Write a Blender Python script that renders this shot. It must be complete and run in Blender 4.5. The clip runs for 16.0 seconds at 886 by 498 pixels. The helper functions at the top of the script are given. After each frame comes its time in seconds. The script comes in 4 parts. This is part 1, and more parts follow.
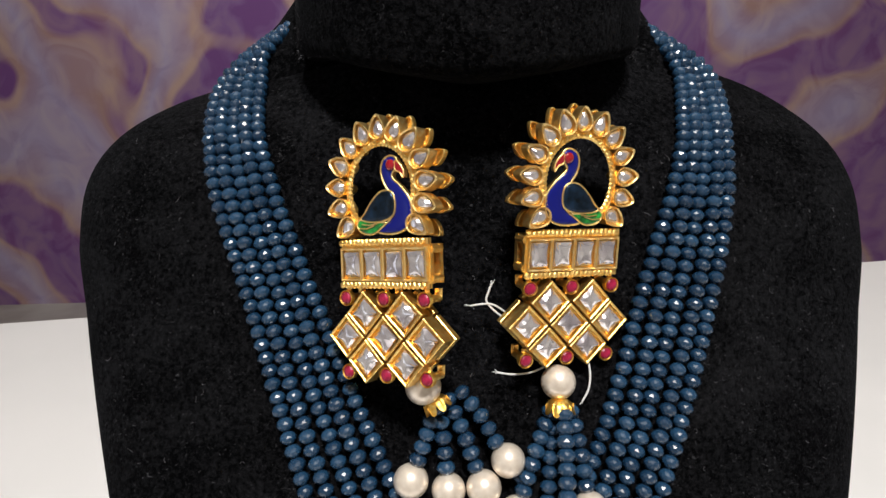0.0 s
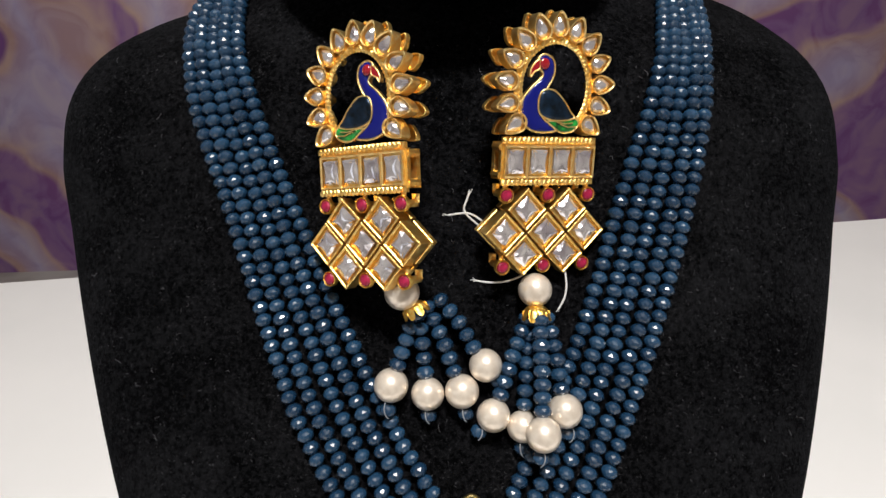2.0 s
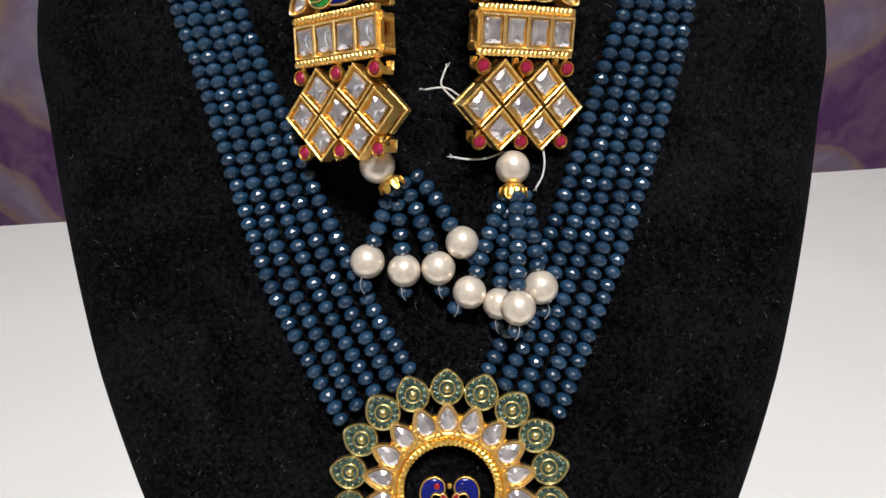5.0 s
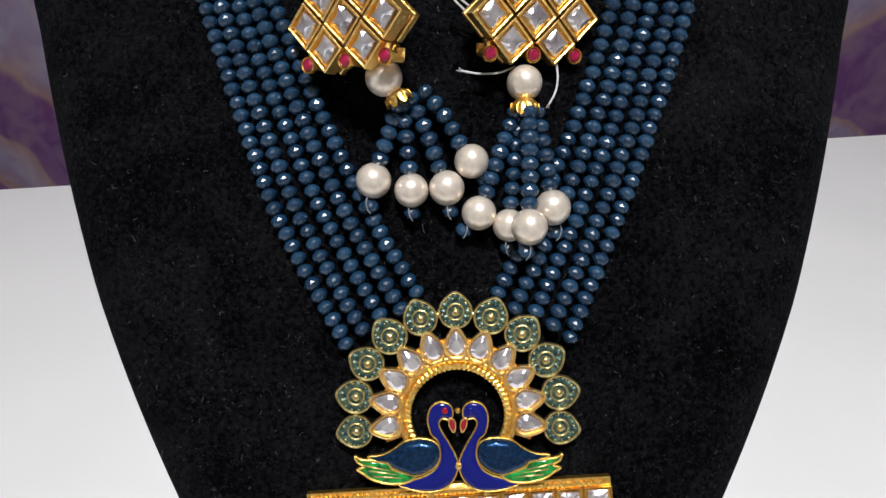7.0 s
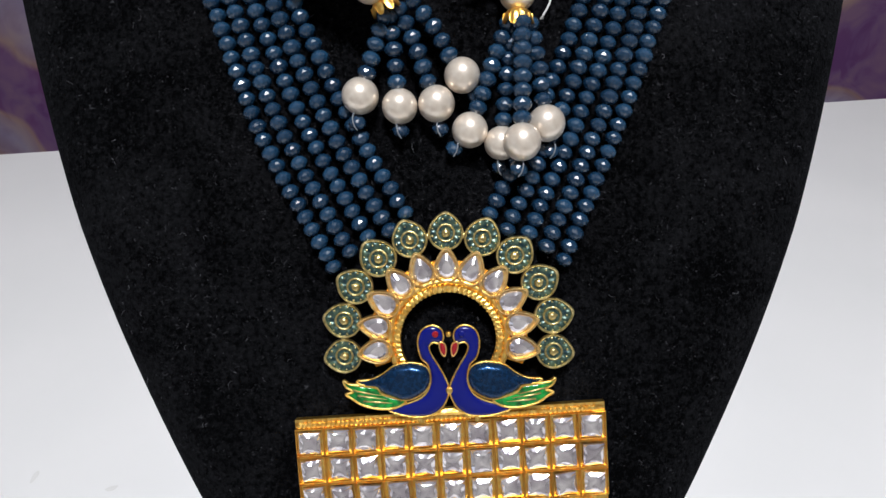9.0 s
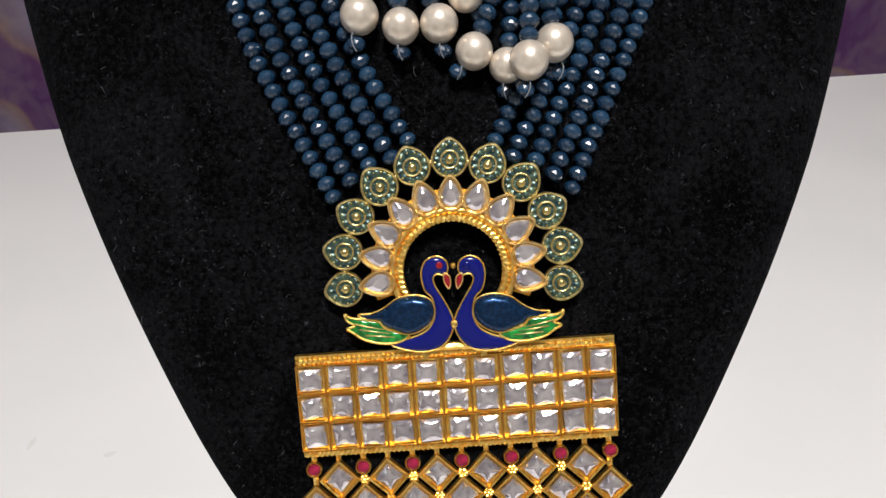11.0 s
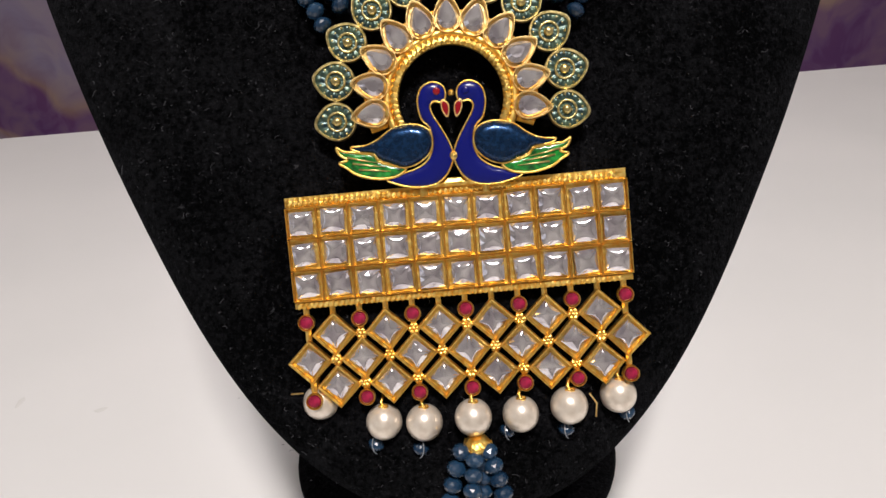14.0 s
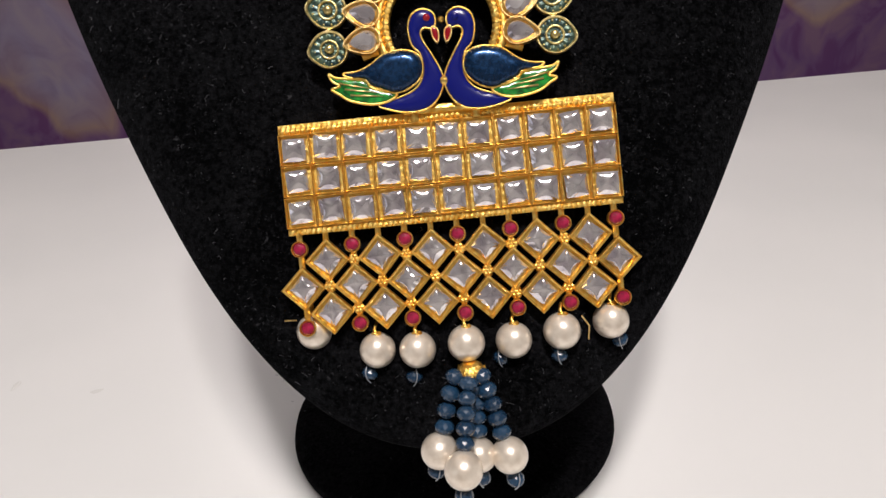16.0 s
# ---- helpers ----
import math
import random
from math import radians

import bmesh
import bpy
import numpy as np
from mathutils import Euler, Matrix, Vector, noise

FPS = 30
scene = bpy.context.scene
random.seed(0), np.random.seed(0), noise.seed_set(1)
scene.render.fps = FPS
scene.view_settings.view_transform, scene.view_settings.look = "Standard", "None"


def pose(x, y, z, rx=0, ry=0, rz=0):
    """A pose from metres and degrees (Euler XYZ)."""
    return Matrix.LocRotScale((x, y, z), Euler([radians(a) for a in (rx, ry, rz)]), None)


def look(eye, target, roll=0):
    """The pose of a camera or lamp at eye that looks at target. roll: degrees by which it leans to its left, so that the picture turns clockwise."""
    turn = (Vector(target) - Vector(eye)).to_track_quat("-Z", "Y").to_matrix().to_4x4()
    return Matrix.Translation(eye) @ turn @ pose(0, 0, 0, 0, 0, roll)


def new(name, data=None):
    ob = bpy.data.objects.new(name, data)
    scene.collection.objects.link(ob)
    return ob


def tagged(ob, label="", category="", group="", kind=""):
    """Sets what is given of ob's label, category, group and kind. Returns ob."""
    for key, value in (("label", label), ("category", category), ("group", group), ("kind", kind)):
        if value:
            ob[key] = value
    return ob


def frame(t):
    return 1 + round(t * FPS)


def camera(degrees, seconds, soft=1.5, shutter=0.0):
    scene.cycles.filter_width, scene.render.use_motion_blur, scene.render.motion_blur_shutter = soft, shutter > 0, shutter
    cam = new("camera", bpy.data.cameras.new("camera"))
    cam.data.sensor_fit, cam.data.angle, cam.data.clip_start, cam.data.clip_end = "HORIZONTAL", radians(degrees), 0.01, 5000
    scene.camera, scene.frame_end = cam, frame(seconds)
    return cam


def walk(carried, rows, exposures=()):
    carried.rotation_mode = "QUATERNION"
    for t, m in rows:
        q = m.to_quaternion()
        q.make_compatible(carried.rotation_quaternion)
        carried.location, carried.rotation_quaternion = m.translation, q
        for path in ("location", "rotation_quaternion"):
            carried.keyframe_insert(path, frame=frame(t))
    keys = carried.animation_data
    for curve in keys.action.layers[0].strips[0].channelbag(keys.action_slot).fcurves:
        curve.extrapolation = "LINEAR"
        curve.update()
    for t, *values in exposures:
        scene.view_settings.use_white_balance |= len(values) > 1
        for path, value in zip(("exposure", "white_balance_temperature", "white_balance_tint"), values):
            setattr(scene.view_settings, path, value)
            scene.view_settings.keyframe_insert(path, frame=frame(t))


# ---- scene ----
from mathutils import geometry

cam = camera(70.6, 16.0)
# the fitted frame of the display: x across, y away, z along its lean
TILT = pose(0, 0, 0.365, -17.05, 1.68, 0)


def look_flat(x, y, z, yaw, pitch, roll):
    return pose(x, y, z, 90 + pitch, 0, yaw) @ pose(0, 0, 0, 0, 0, roll)


PATH = [
    (0.0, 0.0012, 0.0001, 0.0010, -0.01, 0.01, 0.01),
    (0.5, 0.0018, -0.0015, -0.0043, -0.40, -0.75, -0.07),
    (1.0, 0.0034, -0.0021, -0.0081, -0.32, -1.44, -0.18),
    (1.5, 0.0051, -0.0034, -0.0118, -0.23, -2.07, -0.21),
    (2.0, 0.0068, -0.0030, -0.0162, -0.19, -2.76, -0.19),
    (2.5, 0.0092, -0.0028, -0.0203, -0.17, -3.49, -0.23),
    (3.0, 0.0112, -0.0027, -0.0248, -0.18, -4.18, -0.13),
    (3.5, 0.0127, -0.0036, -0.0291, -0.13, -4.68, -0.05),
    (4.0, 0.0139, -0.0042, -0.0326, -0.15, -5.24, -0.02),
    (6.5, 0.0135, -0.0016, -0.0534, 0.19, -7.90, 0.27),
    (7.0, 0.0120, -0.0001, -0.0572, 0.07, -8.54, 0.22),
    (7.5, 0.0111, 0.0014, -0.0630, -0.05, -9.04, 0.26),
    (8.0, 0.0118, 0.0019, -0.0672, 0.03, -9.47, 0.23),
    (8.5, 0.0140, 0.0024, -0.0709, 0.16, -10.23, 0.14),
    (9.0, 0.0148, 0.0029, -0.0733, 0.06, -10.80, 0.09),
    (11.5, 0.0132, 0.0061, -0.0980, -0.15, -11.92, -0.37),
    (12.0, 0.0136, 0.0052, -0.1072, -0.03, -11.77, -0.69),
    (12.5, 0.0139, 0.0032, -0.1163, -0.03, -11.21, -0.92),
    (13.0, 0.0133, 0.0038, -0.1264, -0.00, -10.81, -1.14),
    (13.5, 0.0140, 0.0057, -0.1365, 0.08, -9.90, -1.35),
    (14.0, 0.0136, 0.0073, -0.1435, 0.16, -9.00, -1.50),
    (14.5, 0.0127, 0.0068, -0.1511, 0.23, -8.12, -1.64),
    (15.0, 0.0122, 0.0056, -0.1577, 0.25, -7.67, -1.83),
    (15.5, 0.0134, 0.0035, -0.1643, 0.21, -7.23, -1.96),
    (16.0, 0.0150, 0.0023, -0.1686, 0.11, -6.91, -2.03),
]
walk(cam, [(t, TILT @ look_flat(x, y, z, w, p, r)) for t, x, y, z, w, p, r in PATH],
     exposures=[(0, 0.16, 6300, 10), (4, 0.03, 6200, 10), (9, -0.1, 5750, 10), (11.5, -0.18, 6250, 12), (13, -0.26, 6350, 14), (16, -0.29, 6350, 14)])

# ---------------------------------------------------------------- light
world = bpy.data.worlds.new("world")
scene.world = world
world.use_nodes = True
world.node_tree.nodes["Background"].inputs[0].default_value = (0.75, 0.78, 0.85, 1)
world.node_tree.nodes["Background"].inputs[1].default_value = 0.015


def area(name, place, target, w, h, watts, colour):
    d = bpy.data.lights.new(name, "AREA")
    d.shape, d.size, d.size_y, d.energy, d.color = ("RECTANGLE" if w != h else "DISK"), w, h, watts, colour
    ob = new(name, d)
    ob.matrix_world = look(place, target)
    return ob


# the last two, at y 2.4, are unseen additions that brighten the wallpaper
LAMPS = [(0.28, -0.86, 25), (0.04, -0.73, 38), (0.7, 2.4, 12), (-0.95, 2.4, 13)]
for lx, ly, watts in LAMPS:
    area("lamp_light", (lx, ly, 1.93), (lx, ly, 0), 0.15, 0.15, watts, (1.0, 0.95, 0.88))

# daylight in the opening of the west window
area("window_light", (-3.0, -2.0, 1.0), (0, -1.4, 0.6), 1.0, 1.2, 3, (0.93, 0.96, 1.0))

# ---------------------------------------------------------------- materials


def material(name, colour, rough=0.5, metal=0.0, **extra):
    m = bpy.data.materials.new(name)
    m.use_nodes = True
    b = m.node_tree.nodes["Principled BSDF"]
    b.inputs["Base Color"].default_value = (*colour, 1)
    b.inputs["Roughness"].default_value = rough
    b.inputs["Metallic"].default_value = metal
    for key, value in extra.items():
        b.inputs[key.replace("_", " ")].default_value = value
    return m


def node(m, kind, **inputs):
    n = m.node_tree.nodes.new(kind)
    for key, value in inputs.items():
        n.inputs[key.replace("_", " ")].default_value = value
    return n


def join_nodes(m, a, out, b, into):
    m.node_tree.links.new(a.outputs[out], b.inputs[into])


def grain(m, scale, low, high, rough=None, bump=0.0, distance=0.0005, detail=4.0):
    """Noise in the object's own metres that varies the colour between low and high, the roughness and the relief."""
    bsdf = m.node_tree.nodes["Principled BSDF"]
    co = m.node_tree.nodes.new("ShaderNodeTexCoord")
    n = node(m, "ShaderNodeTexNoise", Scale=scale, Detail=detail)
    join_nodes(m, co, "Object", n, "Vector")
    ramp = m.node_tree.nodes.new("ShaderNodeValToRGB")
    ramp.color_ramp.elements[0].position, ramp.color_ramp.elements[1].position = 0.35, 0.65
    ramp.color_ramp.elements[0].color, ramp.color_ramp.elements[1].color = (*low, 1), (*high, 1)
    join_nodes(m, n, "Fac", ramp, "Fac")
    join_nodes(m, ramp, "Color", bsdf, "Base Color")
    if rough:
        r = m.node_tree.nodes.new("ShaderNodeMapRange")
        r.inputs["To Min"].default_value, r.inputs["To Max"].default_value = rough
        join_nodes(m, n, "Fac", r, "Value")
        join_nodes(m, r, "Result", bsdf, "Roughness")
    if bump:
        bp = node(m, "ShaderNodeBump", Strength=bump, Distance=distance)
        join_nodes(m, n, "Fac", bp, "Height")
        join_nodes(m, bp, "Normal", bsdf, "Normal")
    return m


GOLD = grain(material("gold_plate", (0.98, 0.66, 0.2), 0.25, 1.0), 700, (1.0, 0.55, 0.085), (1.0, 0.73, 0.22), (0.26, 0.48), 0.6, 0.0004)
PALE_GOLD = grain(material("pale_gold_setting", (1.0, 0.74, 0.36), 0.3, 1.0), 800, (1.0, 0.63, 0.2), (1.0, 0.78, 0.37), (0.28, 0.48), 0.5, 0.0003)
LEMON_GOLD = grain(material("lemon_gold_plate", (1.0, 0.75, 0.34), 0.35, 1.0), 800, (1.0, 0.59, 0.14), (1.0, 0.75, 0.29), (0.26, 0.5), 0.7, 0.0004)
OLD_GOLD = grain(material("antique_gold", (0.75, 0.62, 0.28), 0.35, 1.0), 900, (0.6, 0.48, 0.18), (0.95, 0.78, 0.38), (0.2, 0.45), 0.4, 0.0003)
BLUE = material("royal_blue_enamel", (0.005, 0.008, 0.14), 0.2, 0.0, Specular_IOR_Level=0.35)
GREEN = grain(material("green_enamel", (0.01, 0.16, 0.03), 0.12, 0.0, Coat_Weight=0.7, Coat_Roughness=0.05), 520, (0.003, 0.06, 0.01), (0.02, 0.34, 0.045), (0.1, 0.25), 0.3, 0.0003)
TEAL = grain(material("teal_blue_foil_enamel", (0.01, 0.05, 0.11), 0.28, 0.6, Coat_Weight=0.35, Coat_Roughness=0.1, Specular_IOR_Level=0.15), 900, (0.005, 0.022, 0.062), (0.008, 0.036, 0.098), (0.22, 0.32), 0.12, 0.0003)
DARK_TEAL = grain(material("dark_teal_enamel", (0.005, 0.012, 0.02), 0.28, 0.6, Coat_Weight=0.08, Coat_Roughness=0.06), 350, (0.003, 0.007, 0.012), (0.012, 0.035, 0.075), (0.2, 0.45), 0.3, 0.0004)
FEATHER = grain(material("grey_green_enamel", (0.05, 0.1, 0.09), 0.2, 0.5, Coat_Weight=0.3, Coat_Roughness=0.2), 420, (0.008, 0.034, 0.048), (0.1, 0.155, 0.1), (0.28, 0.42), 0.4, 0.0004)
RED = material("red_enamel", (0.26, 0.005, 0.012), 0.12, 0.0, Coat_Weight=0.6, Coat_Roughness=0.05)
RUBY = grain(material("ruby_pink_stone", (0.35, 0.006, 0.05), 0.3, 0.0, Coat_Weight=0.25, Coat_Roughness=0.12), 700, (0.16, 0.003, 0.02), (0.38, 0.01, 0.06), (0.22, 0.4), 0.3, 0.0003)
THREAD = material("white_cotton_thread", (0.6, 0.6, 0.6), 0.8)
CLEAR = material("clear_nylon_line", (0.2, 0.22, 0.25), 0.15, 0.0, Coat_Weight=0.5)


def stone_material():
    """Foil-backed clear stone: silvery, each facet a little different; noise in the colour imitates reflections."""
    m = material("foil_backed_clear_stone", (0.9, 0.88, 0.93), 0.13, 0.86, Coat_Weight=0.8, Coat_Roughness=0.02)
    b = m.node_tree.nodes["Principled BSDF"]
    info = m.node_tree.nodes.new("ShaderNodeObjectInfo")
    co = m.node_tree.nodes.new("ShaderNodeTexCoord")
    add = m.node_tree.nodes.new("ShaderNodeVectorMath")
    add.operation = "ADD"
    join_nodes(m, co, "Object", add, 0)
    join_nodes(m, info, "Location", add, 1)
    n = node(m, "ShaderNodeTexNoise", Scale=210, Detail=1.0, Distortion=0.6)
    join_nodes(m, add, "Vector", n, "Vector")
    ramp = m.node_tree.nodes.new("ShaderNodeValToRGB")
    ramp.color_ramp.elements[0].position, ramp.color_ramp.elements[1].position = 0.3, 0.66
    ramp.color_ramp.elements[0].color, ramp.color_ramp.elements[1].color = (0.58, 0.53, 0.58, 1), (1.0, 0.96, 0.97, 1)
    join_nodes(m, n, "Fac", ramp, "Fac")
    join_nodes(m, ramp, "Color", b, "Base Color")
    bp = node(m, "ShaderNodeBump", Strength=0.5, Distance=0.0006)
    join_nodes(m, n, "Fac", bp, "Height")
    join_nodes(m, bp, "Normal", b, "Normal")
    return m


STONE = stone_material()


def pearl_material():
    m = material("cream_pearl", (0.78, 0.7, 0.6), 0.3, 0.5, Coat_Weight=0.55, Coat_Roughness=0.1)
    grain(m, 420, (0.74, 0.64, 0.53), (0.86, 0.77, 0.66), (0.26, 0.36), 0.06, 0.0001)
    return m


PEARL = pearl_material()


def bead_material():
    m = material("dark_blue_faceted_crystal", (0.014, 0.045, 0.085), 0.27, 0.0, IOR=1.58, Coat_Weight=0.2, Coat_Roughness=0.06)
    b = m.node_tree.nodes["Principled BSDF"]
    info = m.node_tree.nodes.new("ShaderNodeObjectInfo")
    geo = m.node_tree.nodes.new("ShaderNodeNewGeometry")
    add = m.node_tree.nodes.new("ShaderNodeMath")
    add.operation = "ADD"
    join_nodes(m, info, "Random", add, 0)
    join_nodes(m, geo, "Random Per Island", add, 1)
    wrap = m.node_tree.nodes.new("ShaderNodeMath")
    wrap.operation = "FRACT"
    join_nodes(m, add, "Value", wrap, 0)
    ramp = m.node_tree.nodes.new("ShaderNodeValToRGB")
    ramp.color_ramp.elements[0].color, ramp.color_ramp.elements[1].color = (0.0058, 0.023, 0.053, 1), (0.014, 0.046, 0.095, 1)
    join_nodes(m, wrap, "Value", ramp, "Fac")
    join_nodes(m, ramp, "Color", b, "Base Color")
    return m


BEAD = bead_material()


def velvet_material():
    """Black velvet with crushed patches and pale lint."""
    m = material("black_velvet", (0.004, 0.004, 0.005), 0.9, 0.0, Sheen_Weight=0.02, Sheen_Roughness=0.4, Specular_IOR_Level=0.01)
    m.node_tree.nodes["Principled BSDF"].inputs["Sheen Tint"].default_value = (0.6, 0.62, 0.7, 1)
    b = m.node_tree.nodes["Principled BSDF"]
    co = m.node_tree.nodes.new("ShaderNodeTexCoord")
    pile = node(m, "ShaderNodeTexNoise", Scale=620, Detail=4.0, Roughness=0.75)
    lint = node(m, "ShaderNodeTexNoise", Scale=520, Detail=2.0, Roughness=0.4, Distortion=2.5)
    spots = node(m, "ShaderNodeTexVoronoi", Scale=150)
    for n in (pile, lint, spots):
        join_nodes(m, co, "Object", n, "Vector")
    ramp = m.node_tree.nodes.new("ShaderNodeValToRGB")
    ramp.color_ramp.elements[0].position, ramp.color_ramp.elements[1].position = 0.45, 0.7
    ramp.color_ramp.elements[0].color, ramp.color_ramp.elements[1].color = (0.0007, 0.0007, 0.0009, 1), (0.0112, 0.0112, 0.0128, 1)
    crush = node(m, "ShaderNodeTexNoise", Scale=38, Detail=3.0, Distortion=0.6)
    join_nodes(m, co, "Object", crush, "Vector")
    both = m.node_tree.nodes.new("ShaderNodeMath")
    both.operation = "MULTIPLY_ADD"
    both.inputs[1].default_value = 0.32
    join_nodes(m, crush, "Fac", both, 0)
    half = m.node_tree.nodes.new("ShaderNodeMath")
    half.operation = "MULTIPLY"
    half.inputs[1].default_value = 0.72
    join_nodes(m, pile, "Fac", half, 0)
    join_nodes(m, half, "Value", both, 2)
    join_nodes(m, both, "Value", ramp, "Fac")
    fleck = m.node_tree.nodes.new("ShaderNodeValToRGB")
    fleck.color_ramp.elements[0].position, fleck.color_ramp.elements[1].position = 0.66, 0.9
    fleck.color_ramp.elements[0].color, fleck.color_ramp.elements[1].color = (0, 0, 0, 1), (0.06, 0.06, 0.066, 1)
    join_nodes(m, lint, "Fac", fleck, "Fac")
    dots = m.node_tree.nodes.new("ShaderNodeValToRGB")
    dots.color_ramp.elements[0].position, dots.color_ramp.elements[1].position = 0.03, 0.075
    dots.color_ramp.elements[0].color, dots.color_ramp.elements[1].color = (0.16, 0.16, 0.18, 1), (0, 0, 0, 1)
    join_nodes(m, spots, "Distance", dots, "Fac")
    mix = m.node_tree.nodes.new("ShaderNodeMix")
    mix.data_type, mix.blend_type = "RGBA", "ADD"
    mix.inputs["Factor"].default_value = 1.0
    m.node_tree.links.new(ramp.outputs["Color"], mix.inputs[6])
    m.node_tree.links.new(fleck.outputs["Color"], mix.inputs[7])
    mix2 = m.node_tree.nodes.new("ShaderNodeMix")
    mix2.data_type, mix2.blend_type = "RGBA", "ADD"
    mix2.inputs["Factor"].default_value = 0.1
    m.node_tree.links.new(mix.outputs[2], mix2.inputs[6])
    m.node_tree.links.new(dots.outputs["Color"], mix2.inputs[7])
    m.node_tree.links.new(mix2.outputs[2], b.inputs["Base Color"])
    bp = node(m, "ShaderNodeBump", Strength=1.0, Distance=0.0012)
    join_nodes(m, pile, "Fac", bp, "Height")
    join_nodes(m, bp, "Normal", b, "Normal")
    return m


VELVET = velvet_material()
TABLE = grain(material("white_laminate", (0.78, 0.77, 0.76), 0.35), 5, (0.715, 0.71, 0.70), (0.745, 0.735, 0.725), (0.3, 0.42))
PLASTER = grain(material("plain_plaster", (0.62, 0.6, 0.57), 0.8), 3, (0.58, 0.56, 0.53), (0.66, 0.64, 0.6), (0.7, 0.9), 0.2, 0.002)
FLOOR = grain(material("grey_floor", (0.3, 0.28, 0.26), 0.5), 4, (0.24, 0.22, 0.2), (0.34, 0.32, 0.3), (0.4, 0.6))
CEILING = grain(material("white_ceiling", (0.75, 0.75, 0.73), 0.9), 3, (0.72, 0.72, 0.7), (0.78, 0.78, 0.76))
SMUDGE = material("grey_dust", (0.66, 0.65, 0.63), 0.9)


def wallpaper_material():
    """Purple paper with large medallions: mauve clouds, purple and bronze rings, all soft-edged and swirled."""
    m = material("purple_scroll_wallpaper", (0.12, 0.05, 0.16), 0.6)
    b = m.node_tree.nodes["Principled BSDF"]
    co = m.node_tree.nodes.new("ShaderNodeTexCoord")
    warp = node(m, "ShaderNodeTexNoise", Scale=1.6, Detail=2.0)
    join_nodes(m, co, "Object", warp, "Vector")
    sub = m.node_tree.nodes.new("ShaderNodeVectorMath")
    sub.operation = "MULTIPLY_ADD"
    sub.inputs[1].default_value = (0.5, 0.5, 0.5)
    join_nodes(m, warp, "Color", sub, 0)
    join_nodes(m, co, "Object", sub, 2)
    cells = node(m, "ShaderNodeTexVoronoi", Scale=1.25, Randomness=0.75)
    cells.voronoi_dimensions, cells.feature = "3D", "SMOOTH_F1"
    cells.inputs["Smoothness"].default_value = 0.12
    join_nodes(m, sub, "Vector", cells, "Vector")
    cloud = node(m, "ShaderNodeTexNoise", Scale=7.0, Detail=3.0, Roughness=0.5, Distortion=1.0)
    join_nodes(m, sub, "Vector", cloud, "Vector")
    rings = m.node_tree.nodes.new("ShaderNodeValToRGB")
    e = rings.color_ramp.elements
    purple, plum, bronze, mauve, lilac = (0.13, 0.04, 0.19, 1), (0.17, 0.06, 0.2, 1), (0.42, 0.27, 0.2, 1), (0.36, 0.26, 0.31, 1), (0.36, 0.32, 0.47, 1)
    e[0].position, e[0].color = 0.0, lilac
    e[1].position, e[1].color = 1.0, plum
    for pos, col in ((0.07, mauve), (0.11, purple), (0.2, plum), (0.235, bronze), (0.265, bronze), (0.3, purple), (0.4, purple), (0.425, bronze), (0.445, bronze), (0.475, mauve),
                     (0.56, lilac), (0.63, mauve), (0.66, bronze), (0.69, plum), (0.82, purple)):
        x = e.new(pos)
        x.color = col
    join_nodes(m, cells, "Distance", rings, "Fac")
    patch = m.node_tree.nodes.new("ShaderNodeValToRGB")
    e = patch.color_ramp.elements
    e[0].position, e[0].color = 0.38, (0.163, 0.062, 0.213, 1)
    e[1].position, e[1].color = 0.64, (0.475, 0.362, 0.388, 1)
    x = e.new(0.5)
    x.color = (0.312, 0.225, 0.388, 1)
    join_nodes(m, cloud, "Fac", patch, "Fac")
    mix = m.node_tree.nodes.new("ShaderNodeMix")
    mix.data_type = "RGBA"
    mix.inputs["Factor"].default_value = 0.27
    m.node_tree.links.new(rings.outputs["Color"], mix.inputs[6])
    m.node_tree.links.new(patch.outputs["Color"], mix.inputs[7])
    m.node_tree.links.new(mix.outputs[2], b.inputs["Base Color"])
    return m


WALLPAPER = wallpaper_material()

# ---------------------------------------------------------------- mesh helpers (lengths in millimetres)
MM = 0.001


def part(name, bm, mat, parent=None, label="", smooth=False):
    """Links a bmesh, made in millimetres, as one mesh object."""
    bmesh.ops.scale(bm, vec=(MM, MM, MM), verts=bm.verts)
    bmesh.ops.recalc_face_normals(bm, faces=bm.faces)
    if smooth:
        for f in bm.faces:
            f.smooth = True
    me = bpy.data.meshes.new(name)
    bm.to_mesh(me)
    bm.free()
    me.materials.append(mat)
    ob = new(name, me)
    ob.parent = parent
    return tagged(ob, label)


def placed(name, me, parent, x, y, z, rx=0, ry=0, rz=0, size=1.0):
    """Another object on a mesh that is there already; millimetres and degrees."""
    ob = new(name, me)
    ob.parent = parent
    ob.matrix_basis = pose(x * MM, y * MM, z * MM, rx, ry, rz) @ Matrix.Diagonal((size, size, size, 1))
    return ob


def hollow(name, m):
    ob = new(name)
    ob.empty_display_size = 0.01
    ob.matrix_basis = m
    return ob


def rings_mesh(bm, rings, close=True, cap=(True, True)):
    """Skins rows of points; each row is closed."""
    rows = [[bm.verts.new(p) for p in r] for r in rings]
    n = len(rows[0])
    for a, b in zip(rows, rows[1:]):
        for i in range(n if close else n - 1):
            j = (i + 1) % n
            bm.faces.new((a[i], a[j], b[j], b[i]))
    if cap[0]:
        bm.faces.new(rows[0][::-1])
    if cap[1]:
        bm.faces.new(rows[-1])
    return rows


